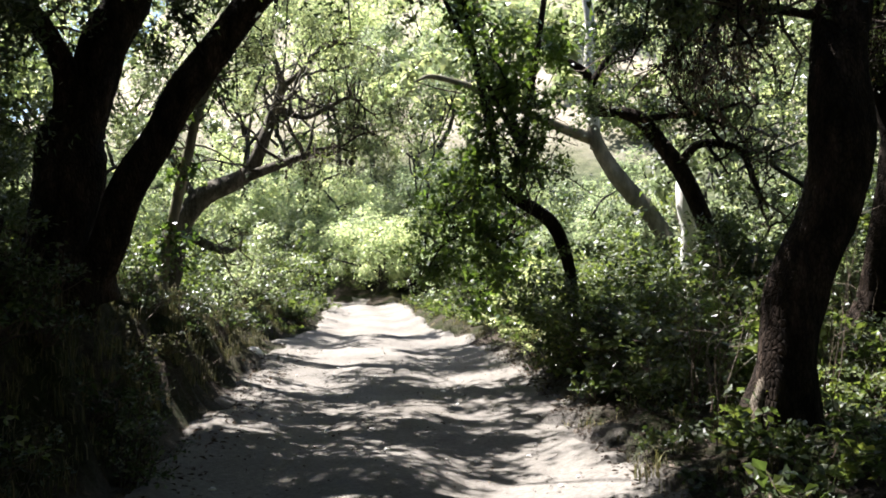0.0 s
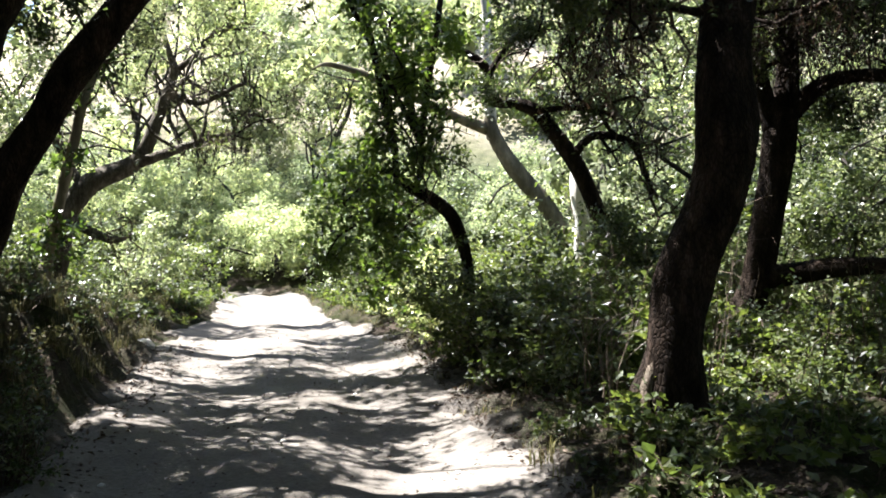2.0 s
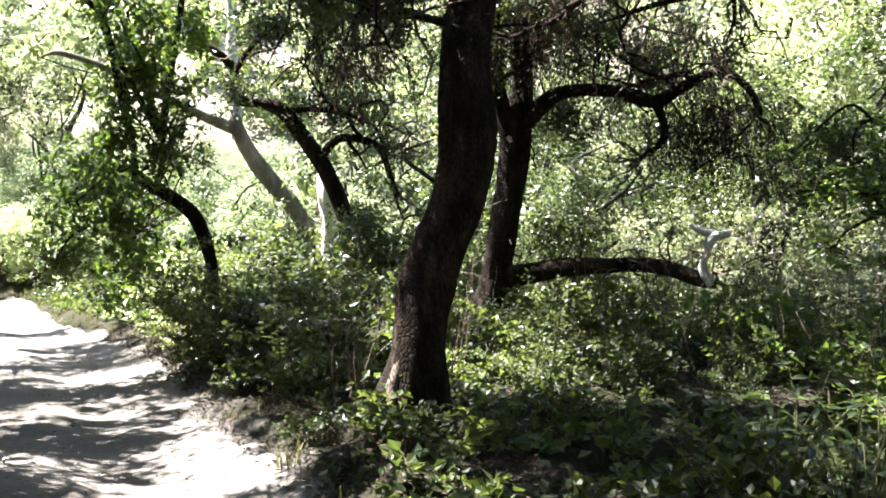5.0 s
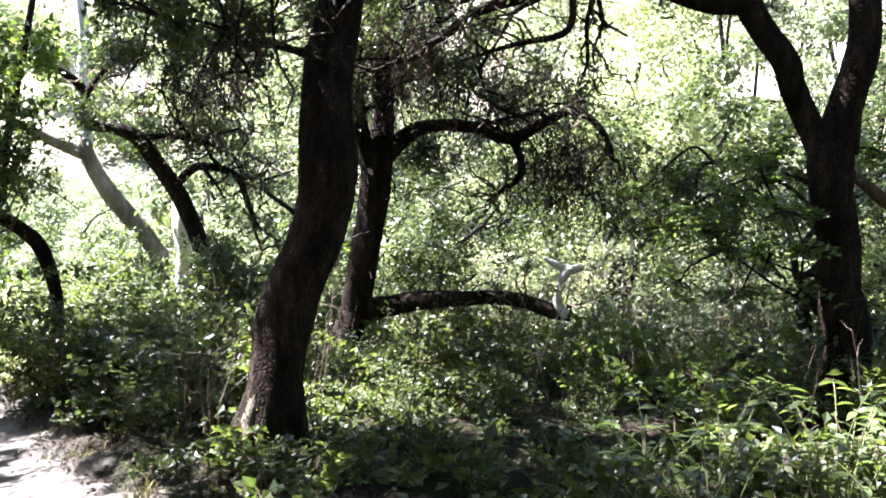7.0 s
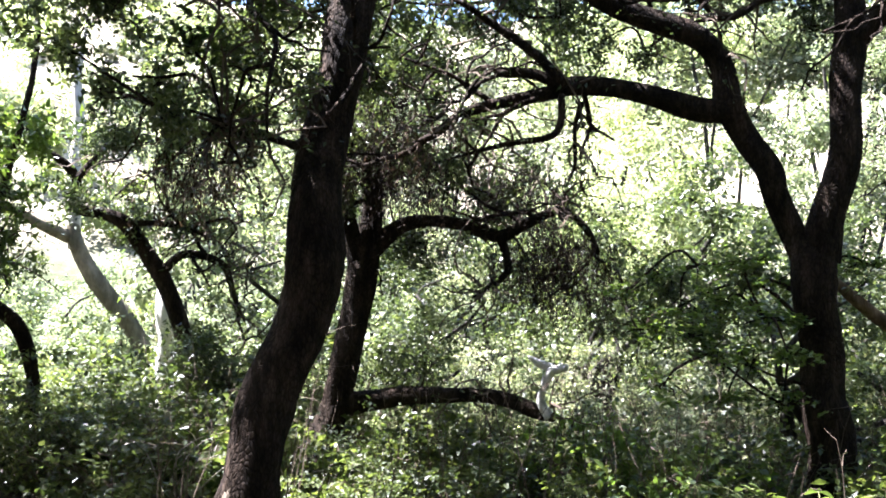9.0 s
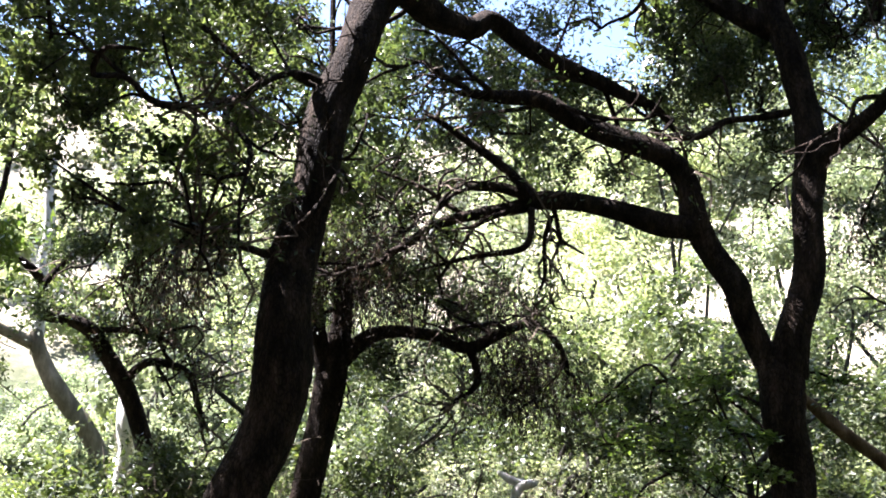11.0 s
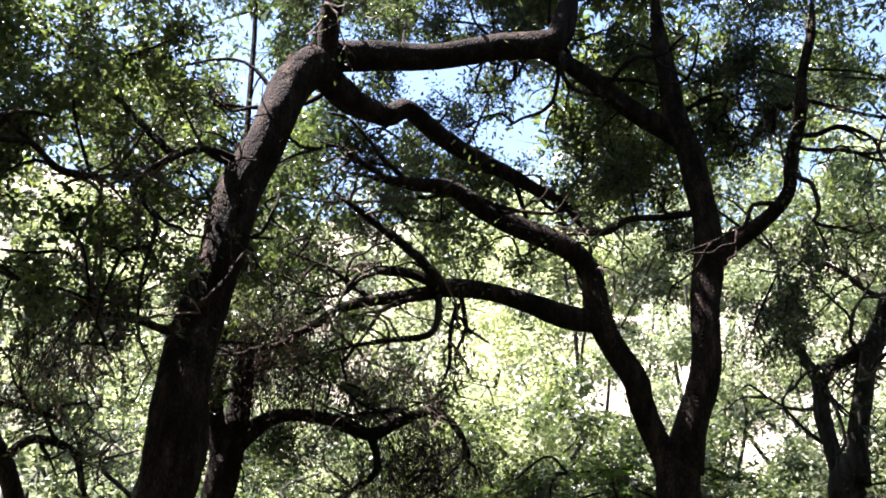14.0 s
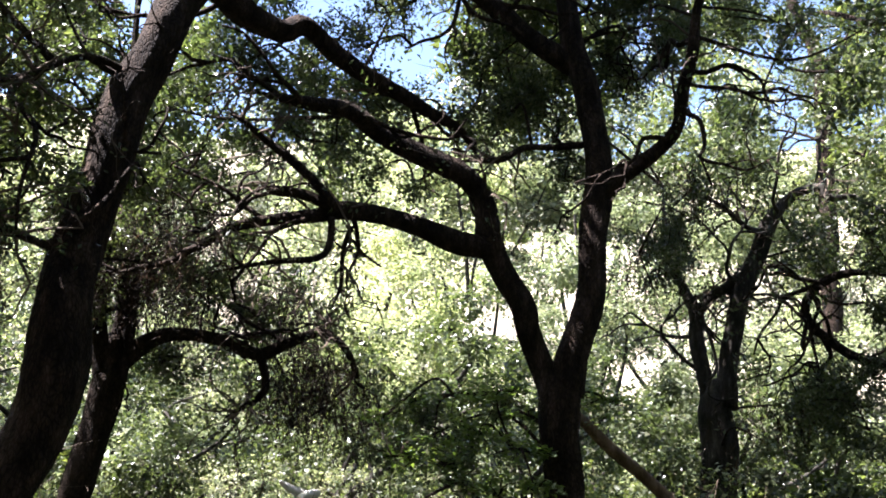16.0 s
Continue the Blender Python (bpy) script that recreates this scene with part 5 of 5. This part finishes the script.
# coarse trees for out of view, where they only block sky light
UNSEEN_WOOD = [far_tree(19, 8, 3.0, 2200, 0.3, OAK_LEAF), far_tree(20, 9, 3.2, 2400, 0.3, SHRUB_LEAF)]
TALL = [far_tree(41, 12.5, 3.3, 15000, 0.10, SUNLIT_DUSTY_LEAF, True), far_tree(42, 12.0, 3.5, 15000, 0.10, SUNLIT_LEAF, True), far_tree(43, 12.5, 3.2, 15000, 0.10, SUNLIT_DUSTY_LEAF, True), far_tree(46, 11.5, 3.4, 11000, 0.11, BRIGHT_SUNLIT_LEAF, True)]
YOUNG = [far_tree(51, 4.6, 1.5, 5200, 0.07, OAK_LEAF), far_tree(52, 3.8, 1.4, 4600, 0.065, OAK_LEAF)]
SHADE_OAKS = [canopy_oak(21, 8.5, 4.2, 8000), canopy_oak(22, 9.5, 4.6, 8600)]
place = random.Random(5)
spots = []


def scatter(protos, number, near, far, az0, az1, gap, apart, scale, sink):
    left = number
    for _ in range(number * 30):
        if not left:
            break
        a, d = radians(place.uniform(az0, az1)), math.sqrt(place.uniform(near**2, far**2))
        x, y = d * math.sin(a), d * math.cos(a)
        if 12.3 < math.degrees(a) < 15.5 and 9.5 < d < 14.6:
            continue
        if not off_path(x, y, gap) or any(math.hypot(x - p, y - q) < apart for p, q in spots):
            continue
        spots.append((x, y))
        left -= 1
        low = 0.6 if 20 < math.degrees(a) < 41 and 6.3 < d < 10.2 else 1.0
        u = across(x, y)
        x += float(math.copysign(0.5 if 9 < y < 24 and abs(u) < 4 else 0.0, u))
        pick, turn, size = place.choice(protos), place.uniform(0, 360), low * scale * place.uniform(0.75, 1.25)
        az = math.degrees(math.atan2(x, y))
        # clear to the sunlit slope behind the pale trunk, and in front of the bleached one
        if (pick in NEAR_WOOD + FAR and 4.5 < az < 16.5) or (12.3 < az < 16.5 and 9.5 < d < 14.8):
            continue
        put(pick, x, y, turn, size, sink)


# out-of-view oaks set around the standpoint to darken path, bank and trunks
for x, y, turn, k in ((-7.5, 1.5, 0, 0), (-8.5, 9.5, 80, 1), (-3.4, -5.0, 140, 0), (5.0, -6.0, 30, 1), (-12, 5, 200, 0), (-10.7, 13.6, 260, 1), (-11.4, 16.7, 20, 0), (13.5, -4.0, 310, 0), (-10.5, -4, 100, 1), (3.6, -4.2, 15, 1), (-2.6, -2.0, 75, 0), (-2.9, -9, 50, 0), (4.0, -9.5, 220, 1), (8.5, -6, 0, 0), (-6, -9, 170, 1), (-5.6, 4.2, 33, 0), (-4.6, 0.4, 120, 1), (6.6, -4.4, 65, 0), (10.5, -5.2, 190, 1), (11.5, -6.5, 280, 0), (1.2, -6.6, 340, 1), (-0.4, -11.5, 20, 0), (7.4, -9.5, 75, 1), (2.8, -13, 130, 0)):
    put(SHADE_OAKS[k], x, y, turn, 1.0)
scatter(LOW, 62, 4.3, 7.4, 10, 80, 2.1, 0.44, 1.0, 0.02)
scatter(MID, 55, 7.3, 11.5, 8, 80, 2.5, 0.75, 1.0, 0.02)
for x, y, k in ((7.4, 11.4, 0), (8.2, 10.9, 1), (7.9, 12.3, 0), (6.7, 12.0, 1), (8.9, 11.8, 0), (7.2, 13.3, 0), (9.3, 10.2, 1), (8.6, 13.2, 1), (10.0, 11.2, 0), (9.8, 8.9, 1), (10.8, 9.9, 0), (5.9, 12.9, 1)):
    put(SILVER[k], x, y, 130 * x * y, 1.0, 0.03)
    spots.append((x, y))
for az, d, k, q in ((51, 13, 1, 1.0), (40.5, 15, 0, 1.0), (57, 12, 1, 0.9), (25.5, 13.5, 0, 0.95), (33, 17, 0, 1.1), (62, 13.5, 0, 0.9), (20, 15, 1, 0.8), (66, 16, 1, 1.2), (29.5, 11.8, 1, 0.75), (45.5, 17, 0, 1.35), (53.5, 17, 0, 1.05)):
    put(YOUNG[k], d * math.sin(radians(az)), d * math.cos(radians(az)), 83 * az, q, 0.1)
    spots.append((d * math.sin(radians(az)), d * math.cos(radians(az))))
scatter(HIGH, 80, 11.5, 19, -4, 80, 3.0, 0.95, 1.0, 0.03)
for x, y, k in ((3.3, 7.3, 0), (3.7, 7.7, 1), (3.1, 7.9, 2), (4.1, 7.2, 0), (3.5, 6.7, 1), (2.9, 7.5, 0), (3.9, 8.1, 2), (4.4, 7.8, 1)):
    put(LOW[k], x, y, 90 * x * y, 1.0, 0.02)
scatter(BANK, 230, 4.5, 17, -50, -8, 1.75, 0.26, 0.9, 0.02)
scatter(MID, 14, 10, 22, -34, -6, 3.0, 1.0, 0.9, 0.03)
scatter(HIGH, 14, 18, 27, -30, -8, 3.4, 1.2, 0.9, 0.03)
for x, y, k in ((1.9, 11.3, 3), (2.4, 10.4, 3), (1.7, 12.8, 2), (1.5, 14.4, 3), (2.7, 11.8, 3), (2.3, 13.3, 0), (1.2, 16.2, 1), (0.9, 18.3, 0), (2.2, 9.3, 3), (2.0, 15.2, 1)):
    put(MID[k], x, y, 70 * x * y, 1.2, 0.02)
for x, y, k in ((3.9, 8.6, 0), (4.5, 8.5, 1), (3.35, 8.9, 3), (5.0, 8.0, 0), (3.9, 11.9, 3)):
    put(MID[k], x, y, 70 * x * y, 0.85, 0.02)
for x, y, k in ((1.95, 10.1, 0), (2.35, 9.5, 1), (1.65, 11.2, 0), (1.5, 12.2, 2), (2.1, 10.8, 1), (1.3, 13.6, 0), (1.8, 10.25, 1), (1.5, 10.65, 0)):
    put(HIGH[k], x, y, 110 * x * y, 0.72, 0.02)
for x, y, k in ((3.1, 12.2, 1), (3.5, 12.3, 1)):
    put(HIGH[k], x, y, 90 * x * y, 0.95, 0.02)
for x, y, k in ((-2.0, 28.6, 2), (-0.9, 28.9, 0), (0.1, 28.2, 2), (-1.4, 29.8, 1), (-2.6, 30.6, 2), (-3.4, 31.8, 0), (0.9, 27.2, 1), (-5.0, 32.8, 1), (-6.6, 33.8, 2), (-4.2, 33.5, 0), (-2.2, 32.0, 1), (-0.6, 30.5, 2), (0.8, 29, 0), (-6.2, 36.5, 1), (-3.2, 35, 2), (-1.2, 33.5, 1), (0.6, 32, 0), (2.2, 30, 2), (1.4, 26.5, 1), (0.9, 23.5, 0)):
    put(BRUSH[k], x, y, 50 * x * y, 0.85, 0.35)
# brush dotted over the sunlit slope across the valley
slope = random.Random(17)
for k in range(26):
    a, d = radians(slope.uniform(-10, 20)), slope.uniform(62, 120)
    put(BRUSH[(0, 2)[k % 2]], d * math.sin(a), d * math.cos(a), slope.uniform(0, 360), d / 62 * slope.uniform(0.8, 1.5), 0.35)
scatter(HIGH, 26, 25.5, 34, -18, 6, 1.5, 0.9, 0.85, 0.05)
scatter(BRUSH, 36, 26, 44, -26, 12, 1.6, 1.4, 1.0, 0.35)
scatter(NEAR_WOOD[:3], 7, 18.5, 29, -38, 12, 5.0, 2.2, 0.85, 0.1)
scatter(NEAR_WOOD, 8, 18.5, 29, 12, 82, 5.0, 2.4, 0.85, 0.1)
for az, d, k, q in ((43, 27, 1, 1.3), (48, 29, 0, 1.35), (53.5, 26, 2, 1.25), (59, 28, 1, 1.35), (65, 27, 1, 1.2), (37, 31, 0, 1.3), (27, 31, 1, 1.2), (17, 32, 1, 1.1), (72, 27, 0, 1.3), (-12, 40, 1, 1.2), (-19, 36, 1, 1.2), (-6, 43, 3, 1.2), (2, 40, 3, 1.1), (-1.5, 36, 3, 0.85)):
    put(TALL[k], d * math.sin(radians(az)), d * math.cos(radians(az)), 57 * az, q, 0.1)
for x, y, k, q in ((14.5, 15.5, 1, 1.1), (17.0, 13.0, 0, 1.15), (19.0, 10.5, 1, 1.0), (20.5, 8.0, 0, 1.0)):
    put(NEAR_WOOD[k], x, y, 40 * x, q, 0.1)
for az, d, k, q in ((43, 23, 1, 0.9), (47.5, 25, 0, 0.95), (31, 25, 1, 0.85), (38.5, 24, 2, 0.9)):
    put(NEAR_WOOD[k], d * math.sin(radians(az)), d * math.cos(radians(az)), 61 * az, q, 0.1)
scatter(LOW, 26, 5.6, 9.5, 8, 30, 1.9, 0.3, 0.8, 0.02)
for k in range(34):
    y = 15.0 + 0.33 * k
    for side in (-1, 1):
        x = path_middle(y) + side * narrow(y) * (place.uniform(1.85, 2.5) + 0.3)
        put(LOW[k % 3], float(x), y + place.uniform(-0.2, 0.2), 77 * k * side, place.uniform(0.7, 1.2), 0.02)
scatter(LOW, 30, 15, 27, -16, -6, 1.9, 0.5, 1.3, 0.02)
scatter(FAR[:2], 12, 28, 62, -34, 10, 3.0, 2.6, 1.2, 0.2)
scatter(FAR, 12, 28, 62, 8, 84, 3.0, 3.5, 1.25, 0.2)
# unseen trees and bushes added at the back to keep sky light off
scatter(UNSEEN_WOOD, 24, 6.5, 13, 100, 318, 2.6, 2.0, 0.8, 0.1)
scatter(UNSEEN_WOOD, 28, 13, 30, 90, 322, 3.0, 3.0, 1.1, 0.1)
scatter(HIGH, 16, 5, 8, 100, 310, 2.2, 1.2, 1.0, 0.05)
for ob in LOW + MID + HIGH + SILVER + NEAR_WOOD + FAR + BRUSH + BANK + UNSEEN_WOOD + SHADE_OAKS + TALL + YOUNG:
    for o in list(ob.children_recursive) + [ob]:
        bpy.data.objects.remove(o)


# ---------------------------------------------------------------- grass, litter, stones
def spread(n, x0, x1, y0, y1, seed, ok):
    r = np.random.default_rng(seed)
    x, y = r.uniform(x0, x1, n * 4), r.uniform(y0, y1, n * 4)
    k = np.flatnonzero(ok(x, y))[:n]
    return x[k], y[k], r


def tufts(name, label, n, blades, box, seed, ok, tall, mat):
    """Grass in tufts: slim bent blades."""
    x, y, r = spread(n, *box, seed, ok)
    n = len(x)
    z = land_height(x, y)
    own = np.repeat(np.arange(n), blades)
    c = np.stack([x, y, z - 0.02], 1)[own] + r.normal(0, 0.035, (n * blades, 3)) * [1, 1, 0.1]
    h = (tall * r.uniform(0.5, 1.4, n))[own] * r.uniform(0.4, 1.1, n * blades)
    a = r.uniform(0, 2 * np.pi, n * blades)
    out = np.stack([np.cos(a), np.sin(a), 0 * a], 1)
    sd = np.stack([-np.sin(a), np.cos(a), 0 * a], 1) * 0.004
    up = np.array([0, 0, 1.0])
    lean = r.uniform(0.1, 0.7, n * blades)[:, None]
    h = h[:, None]
    p1 = c + h * 0.55 * (up + 0.35 * lean * out)
    p2 = c + h * (0.9 * up * (1.1 - 0.5 * lean) + lean * out)
    v = np.stack([c - sd, c + sd, p1 + sd * 0.9, p1 - sd * 0.9, p2, p2 + sd * 0.2], 1).reshape(-1, 3)
    b = np.arange(n * blades)[:, None] * 6
    f = np.concatenate([b + [0, 1, 2, 3], b + [3, 2, 5, 4]])
    tagged(new(name, as_mesh(name, v, f, mat)), label, "grass", kind="stuff")


def beside(lo, hi, side):
    def ok(x, y):
        u = across(x, y) * side
        return (u > lo) & (u < hi)
    return ok


tufts("bank_grass", "dry and green grass on the path's bank", 2800, 18, (-7, 0, 4.5, 22), 61, beside(1.95, 4.6, -1), 0.18, SHADED_BANK_GRASS)
tufts("verge_grass", "sparse dry grass along the path's edge", 420, 14, (-2, 6, 5, 30), 62, beside(1.5, 2.4, 1), 0.17, GRASS)


def litter(name, label, n, box, seed, ok, size, mat, on_path=False):
    x, y, r = spread(n, *box, seed, ok)
    z = np.maximum(path_height(x, y), land_height(x, y)) if on_path else land_height(x, y)
    at = np.stack([x, y, z + 0.008], 1)
    tagged(new(name, as_mesh(name, *leaf_shapes(at, size, r, 3.0, 0.55, 0.5), mat)), label, "leaf litter", kind="stuff")


litter("leaf_litter", "dry brown leaves and bits on the forest floor", 26000, (-8, 10, 3, 16), 63, lambda x, y: (across(x, y) > 1.35) | ((across(x, y) < -1.35) & (y > 9)), 0.045, DRY_LEAF)
litter("bank_litter", "dark dead leaves and clods on the bank's foot", 1800, (-4, 0, 3.5, 14), 66, beside(1.25, 2.7, -1), 0.05, DRY_LEAF, True)
litter("verge_litter", "brown dead leaves along the path's edge", 5000, (0, 6, 4, 14), 67, beside(1.55, 3.0, 1), 0.045, DRY_LEAF, True)
litter("path_litter", "scattered dry leaf bits on the dirt path", 1500, (-4, 3, 4, 16), 64, lambda x, y: np.abs(x - path_middle(y)) < 1.9, 0.03, DRY_LEAF, True)


def lump(name, label, x, y, size, seed, category="stone"):
    r = np.random.default_rng(seed)
    bm = bmesh.new()
    bmesh.ops.create_icosphere(bm, subdivisions=2, radius=1.0)
    for v in bm.verts:
        k = 1 + 0.28 * noise.noise(v.co * 1.3 + Vector((seed, 0, 0))) + 0.12 * noise.noise(v.co * 3.1)
        v.co = Vector((v.co.x * size[0], v.co.y * size[1], v.co.z * size[2])) * k
    me = bpy.data.meshes.new(name)
    bm.to_mesh(me)
    bm.free()
    me.materials.append(STONE)
    ob = new(name, me)
    z = max(float(path_height(x, y)), float(land_height(x, y)))
    ob.matrix_world = pose(x, y, z + 0.25 * size[2], 0, 0, r.uniform(0, 360))
    return tagged(ob, label, category)


lump("stone", "pale weathered stone at the foot of the bank", -2.68, 13.3, (0.17, 0.11, 0.10), 3)
for k in range(26):
    y = place.uniform(5.5, 15)
    tagged(lump("pebble", "small dusty pebble on the dirt path", path_middle(y) + place.uniform(-1.5, 1.5), y, [place.uniform(0.012, 0.035)] * 2 + [0.015], 40 + k), group="pebbles on the path")


# ---------------------------------------------------------------- broad-leaved plants and dead brush
def broad_leaf_mesh():
    """One oblong pointed leaf, 1 long, folded along its midrib and bent down at the tip."""
    v, f = [], []
    for i in range(7):
        s = i / 6
        w = 0.21 * math.sin(math.pi * s**0.85) ** 0.8 + 0.004
        z = 0.12 * s - 0.30 * s * s
        v += [(s, -w, z + 0.07 * w / 0.2), (s, 0, z), (s, w, z + 0.07 * w / 0.2)]
    for i in range(6):
        for j in (0, 1):
            f.append((3 * i + j, 3 * i + 3 + j, 3 * i + 4 + j, 3 * i + 1 + j))
    return as_mesh("leaf", v, f, BROAD_LEAF, True)


LEAF = broad_leaf_mesh()


def broad_plant(x, y, height, wide, stems, per, size, seed):
    """Arching stems with alternate leaves; each leaf is a part."""
    r = np.random.default_rng(seed)
    z = float(land_height(x, y))
    ob = tagged(new("broadleaf_plant"), "bright green plant with long pointed leaves", "plant", "broad-leaved plants")
    ob.matrix_world = pose(x, y, z)
    for k in range(stems):
        a = 2.4 * k + r.uniform(-0.3, 0.3)
        reach, top = wide * r.uniform(0.3, 1.0), height * r.uniform(0.65, 1.05)
        ln = [(0.03 * math.cos(a), 0.03 * math.sin(a), -0.05, 0.005), (0.35 * reach * math.cos(a), 0.35 * reach * math.sin(a), 0.55 * top, 0.004),
              (0.75 * reach * math.cos(a + 0.2), 0.75 * reach * math.sin(a + 0.2), 0.95 * top, 0.003), (1.1 * reach * math.cos(a + 0.3), 1.1 * reach * math.sin(a + 0.3), 0.98 * top, 0.002)]
        stem = part("stem", as_mesh("stem", *limb_shape(ln, 5, 5, 0.03, seed + k), GREEN_STEM, True), ob)
        line = glide(ln, 6)[:, :3]
        for i in range(per):
            s = 0.3 + 0.7 * i / max(per - 1, 1)
            at = line[int(s * (len(line) - 1))]
            leaf = part("leaf", LEAF, stem)
            yaw = math.degrees(a) + (55 if i % 2 else -55) + r.uniform(-25, 25) if i < per - 1 else math.degrees(a)
            leaf.matrix_basis = pose(*at, r.uniform(-30, 30), r.uniform(-35, 15), yaw) @ Matrix.Scale(size * r.uniform(0.7, 1.2), 4)


GREEN_STEM = plain_material("green_stem", (0.16, 0.17, 0.07), 0.7, 30)
broad_plant(3.1, 3.05, 0.85, 0.55, 13, 11, 0.085, 5)
broad_plant(3.85, 3.0, 0.78, 0.6, 12, 11, 0.085, 6)
broad_plant(3.3, 3.75, 0.62, 0.5, 9, 9, 0.08, 7)
broad_plant(3.5, 2.3, 0.7, 0.5, 8, 9, 0.085, 10)
broad_plant(2.72, 5.75, 0.38, 0.3, 6, 5, 0.10, 8)
broad_plant(3.3, 5.3, 0.35, 0.3, 5, 5, 0.09, 9)


def dead_brush(x, y, n, size, seed):
    r = np.random.default_rng(seed)
    z = float(land_height(x, y))
    ob = tagged(new("dead_brush"), "bleached dead twigs tangled in the undergrowth", "dead wood", "dead brush")
    ob.matrix_world = pose(x, y, z)
    for k in range(n):
        a = r.uniform(0, 2 * np.pi)
        c = r.normal(0, 0.2 * size, 2)
        h = r.uniform(0.0, 0.25 * size)
        ln = [(c[0], c[1], -0.03, 0.008), (c[0] + 0.3 * size * math.cos(a), c[1] + 0.3 * size * math.sin(a), 0.35 * size + h, 0.007),
              (c[0] + 0.6 * size * math.cos(a + 0.4), c[1] + 0.6 * size * math.sin(a + 0.4), 0.55 * size + h, 0.005), (c[0] + 0.9 * size * math.cos(a + 0.2), c[1] + 0.9 * size * math.sin(a + 0.2), 0.5 * size + 2 * h, 0.003)]
        part("branch", as_mesh("branch", *limb_shape(ln, 5, 5, 0.05, seed + k), DEAD_TWIG, True), ob)


dead_brush(2.45, 8.5, 12, 0.9, 11)
dead_brush(1.2, 11.3, 5, 0.5, 12)
dead_brush(3.6, 8.2, 7, 0.45, 13)


def stalks(n, seed):
    """Thin upright dry stalks standing in the undergrowth."""
    r = np.random.default_rng(seed)
    a, d = np.radians(r.uniform(14, 64, n)), np.sqrt(r.uniform(6.2**2, 12**2, n))
    x, y = d * np.sin(a), d * np.cos(a)
    st = np.stack([x, y, land_height(x, y) - 0.05], 1)
    node, rods = sprays(st, r.normal(0, 0.12, (n, 3)) + [0, 0, 1], r.uniform(0.7, 1.7, n), 0.006, 6, 0.10, 0.05, r)
    s2 = node[:, 3:].reshape(-1, 3)
    _, side = sprays(s2, r.normal(0, 1, s2.shape) + [0, 0, 0.4], r.uniform(0.1, 0.35, len(s2)), 0.003, 2, 0.25, 0.0, r)
    tagged(new("dry_stalks", as_mesh("dry_stalks", *joined([rods, side]), TWIG_BARK)), "thin dry brown stalks in the undergrowth", "stalks", kind="stuff")


stalks(170, 71)


def hill_scrub(name, label, bushes, leaves, leaf, seed):
    """Chaparral on the hillside across the valley: rounded bushes of leafy clumps."""
    r = np.random.default_rng(seed)
    a, d = np.radians(r.uniform(4, 80, bushes)), np.sqrt(r.uniform(64**2, 150**2, bushes))
    c = np.stack([d * np.sin(a), d * np.cos(a), 0 * d], 1)
    c[:, 2] = land_height(c[:, 0], c[:, 1])
    wide = r.uniform(1.2, 3.2, bushes)
    knob = c[:, None] + unit(r.normal(0, 1, (bushes, 9, 3)) + [0, 0, 0.7]) * (wide[:, None, None] * r.uniform(0.3, 0.8, (bushes, 9, 1)))
    own, which = np.repeat(np.arange(bushes), leaves), r.integers(0, 9, bushes * leaves)
    way = unit(r.normal(0, 1, (bushes * leaves, 3)) + [0, 0, 0.4])
    at = knob[own, which] + way * (0.42 * wide[own] * r.uniform(0.2, 1, bushes * leaves) ** 0.4)[:, None]
    tagged(new(name, as_mesh(name, *leaf_shapes(at, 0.36, r, 0.5, 0.75, plain=True, faces=way), leaf)), label, "scrub", kind="stuff")


hill_scrub("hillside_scrub", "green scrub dotted over the sunlit hillside", 210, 600, SHRUB_LEAF, 81)
hill_scrub("hillside_brush", "dusty grey brush on the sunlit hillside", 90, 550, DUSTY_LEAF, 82)
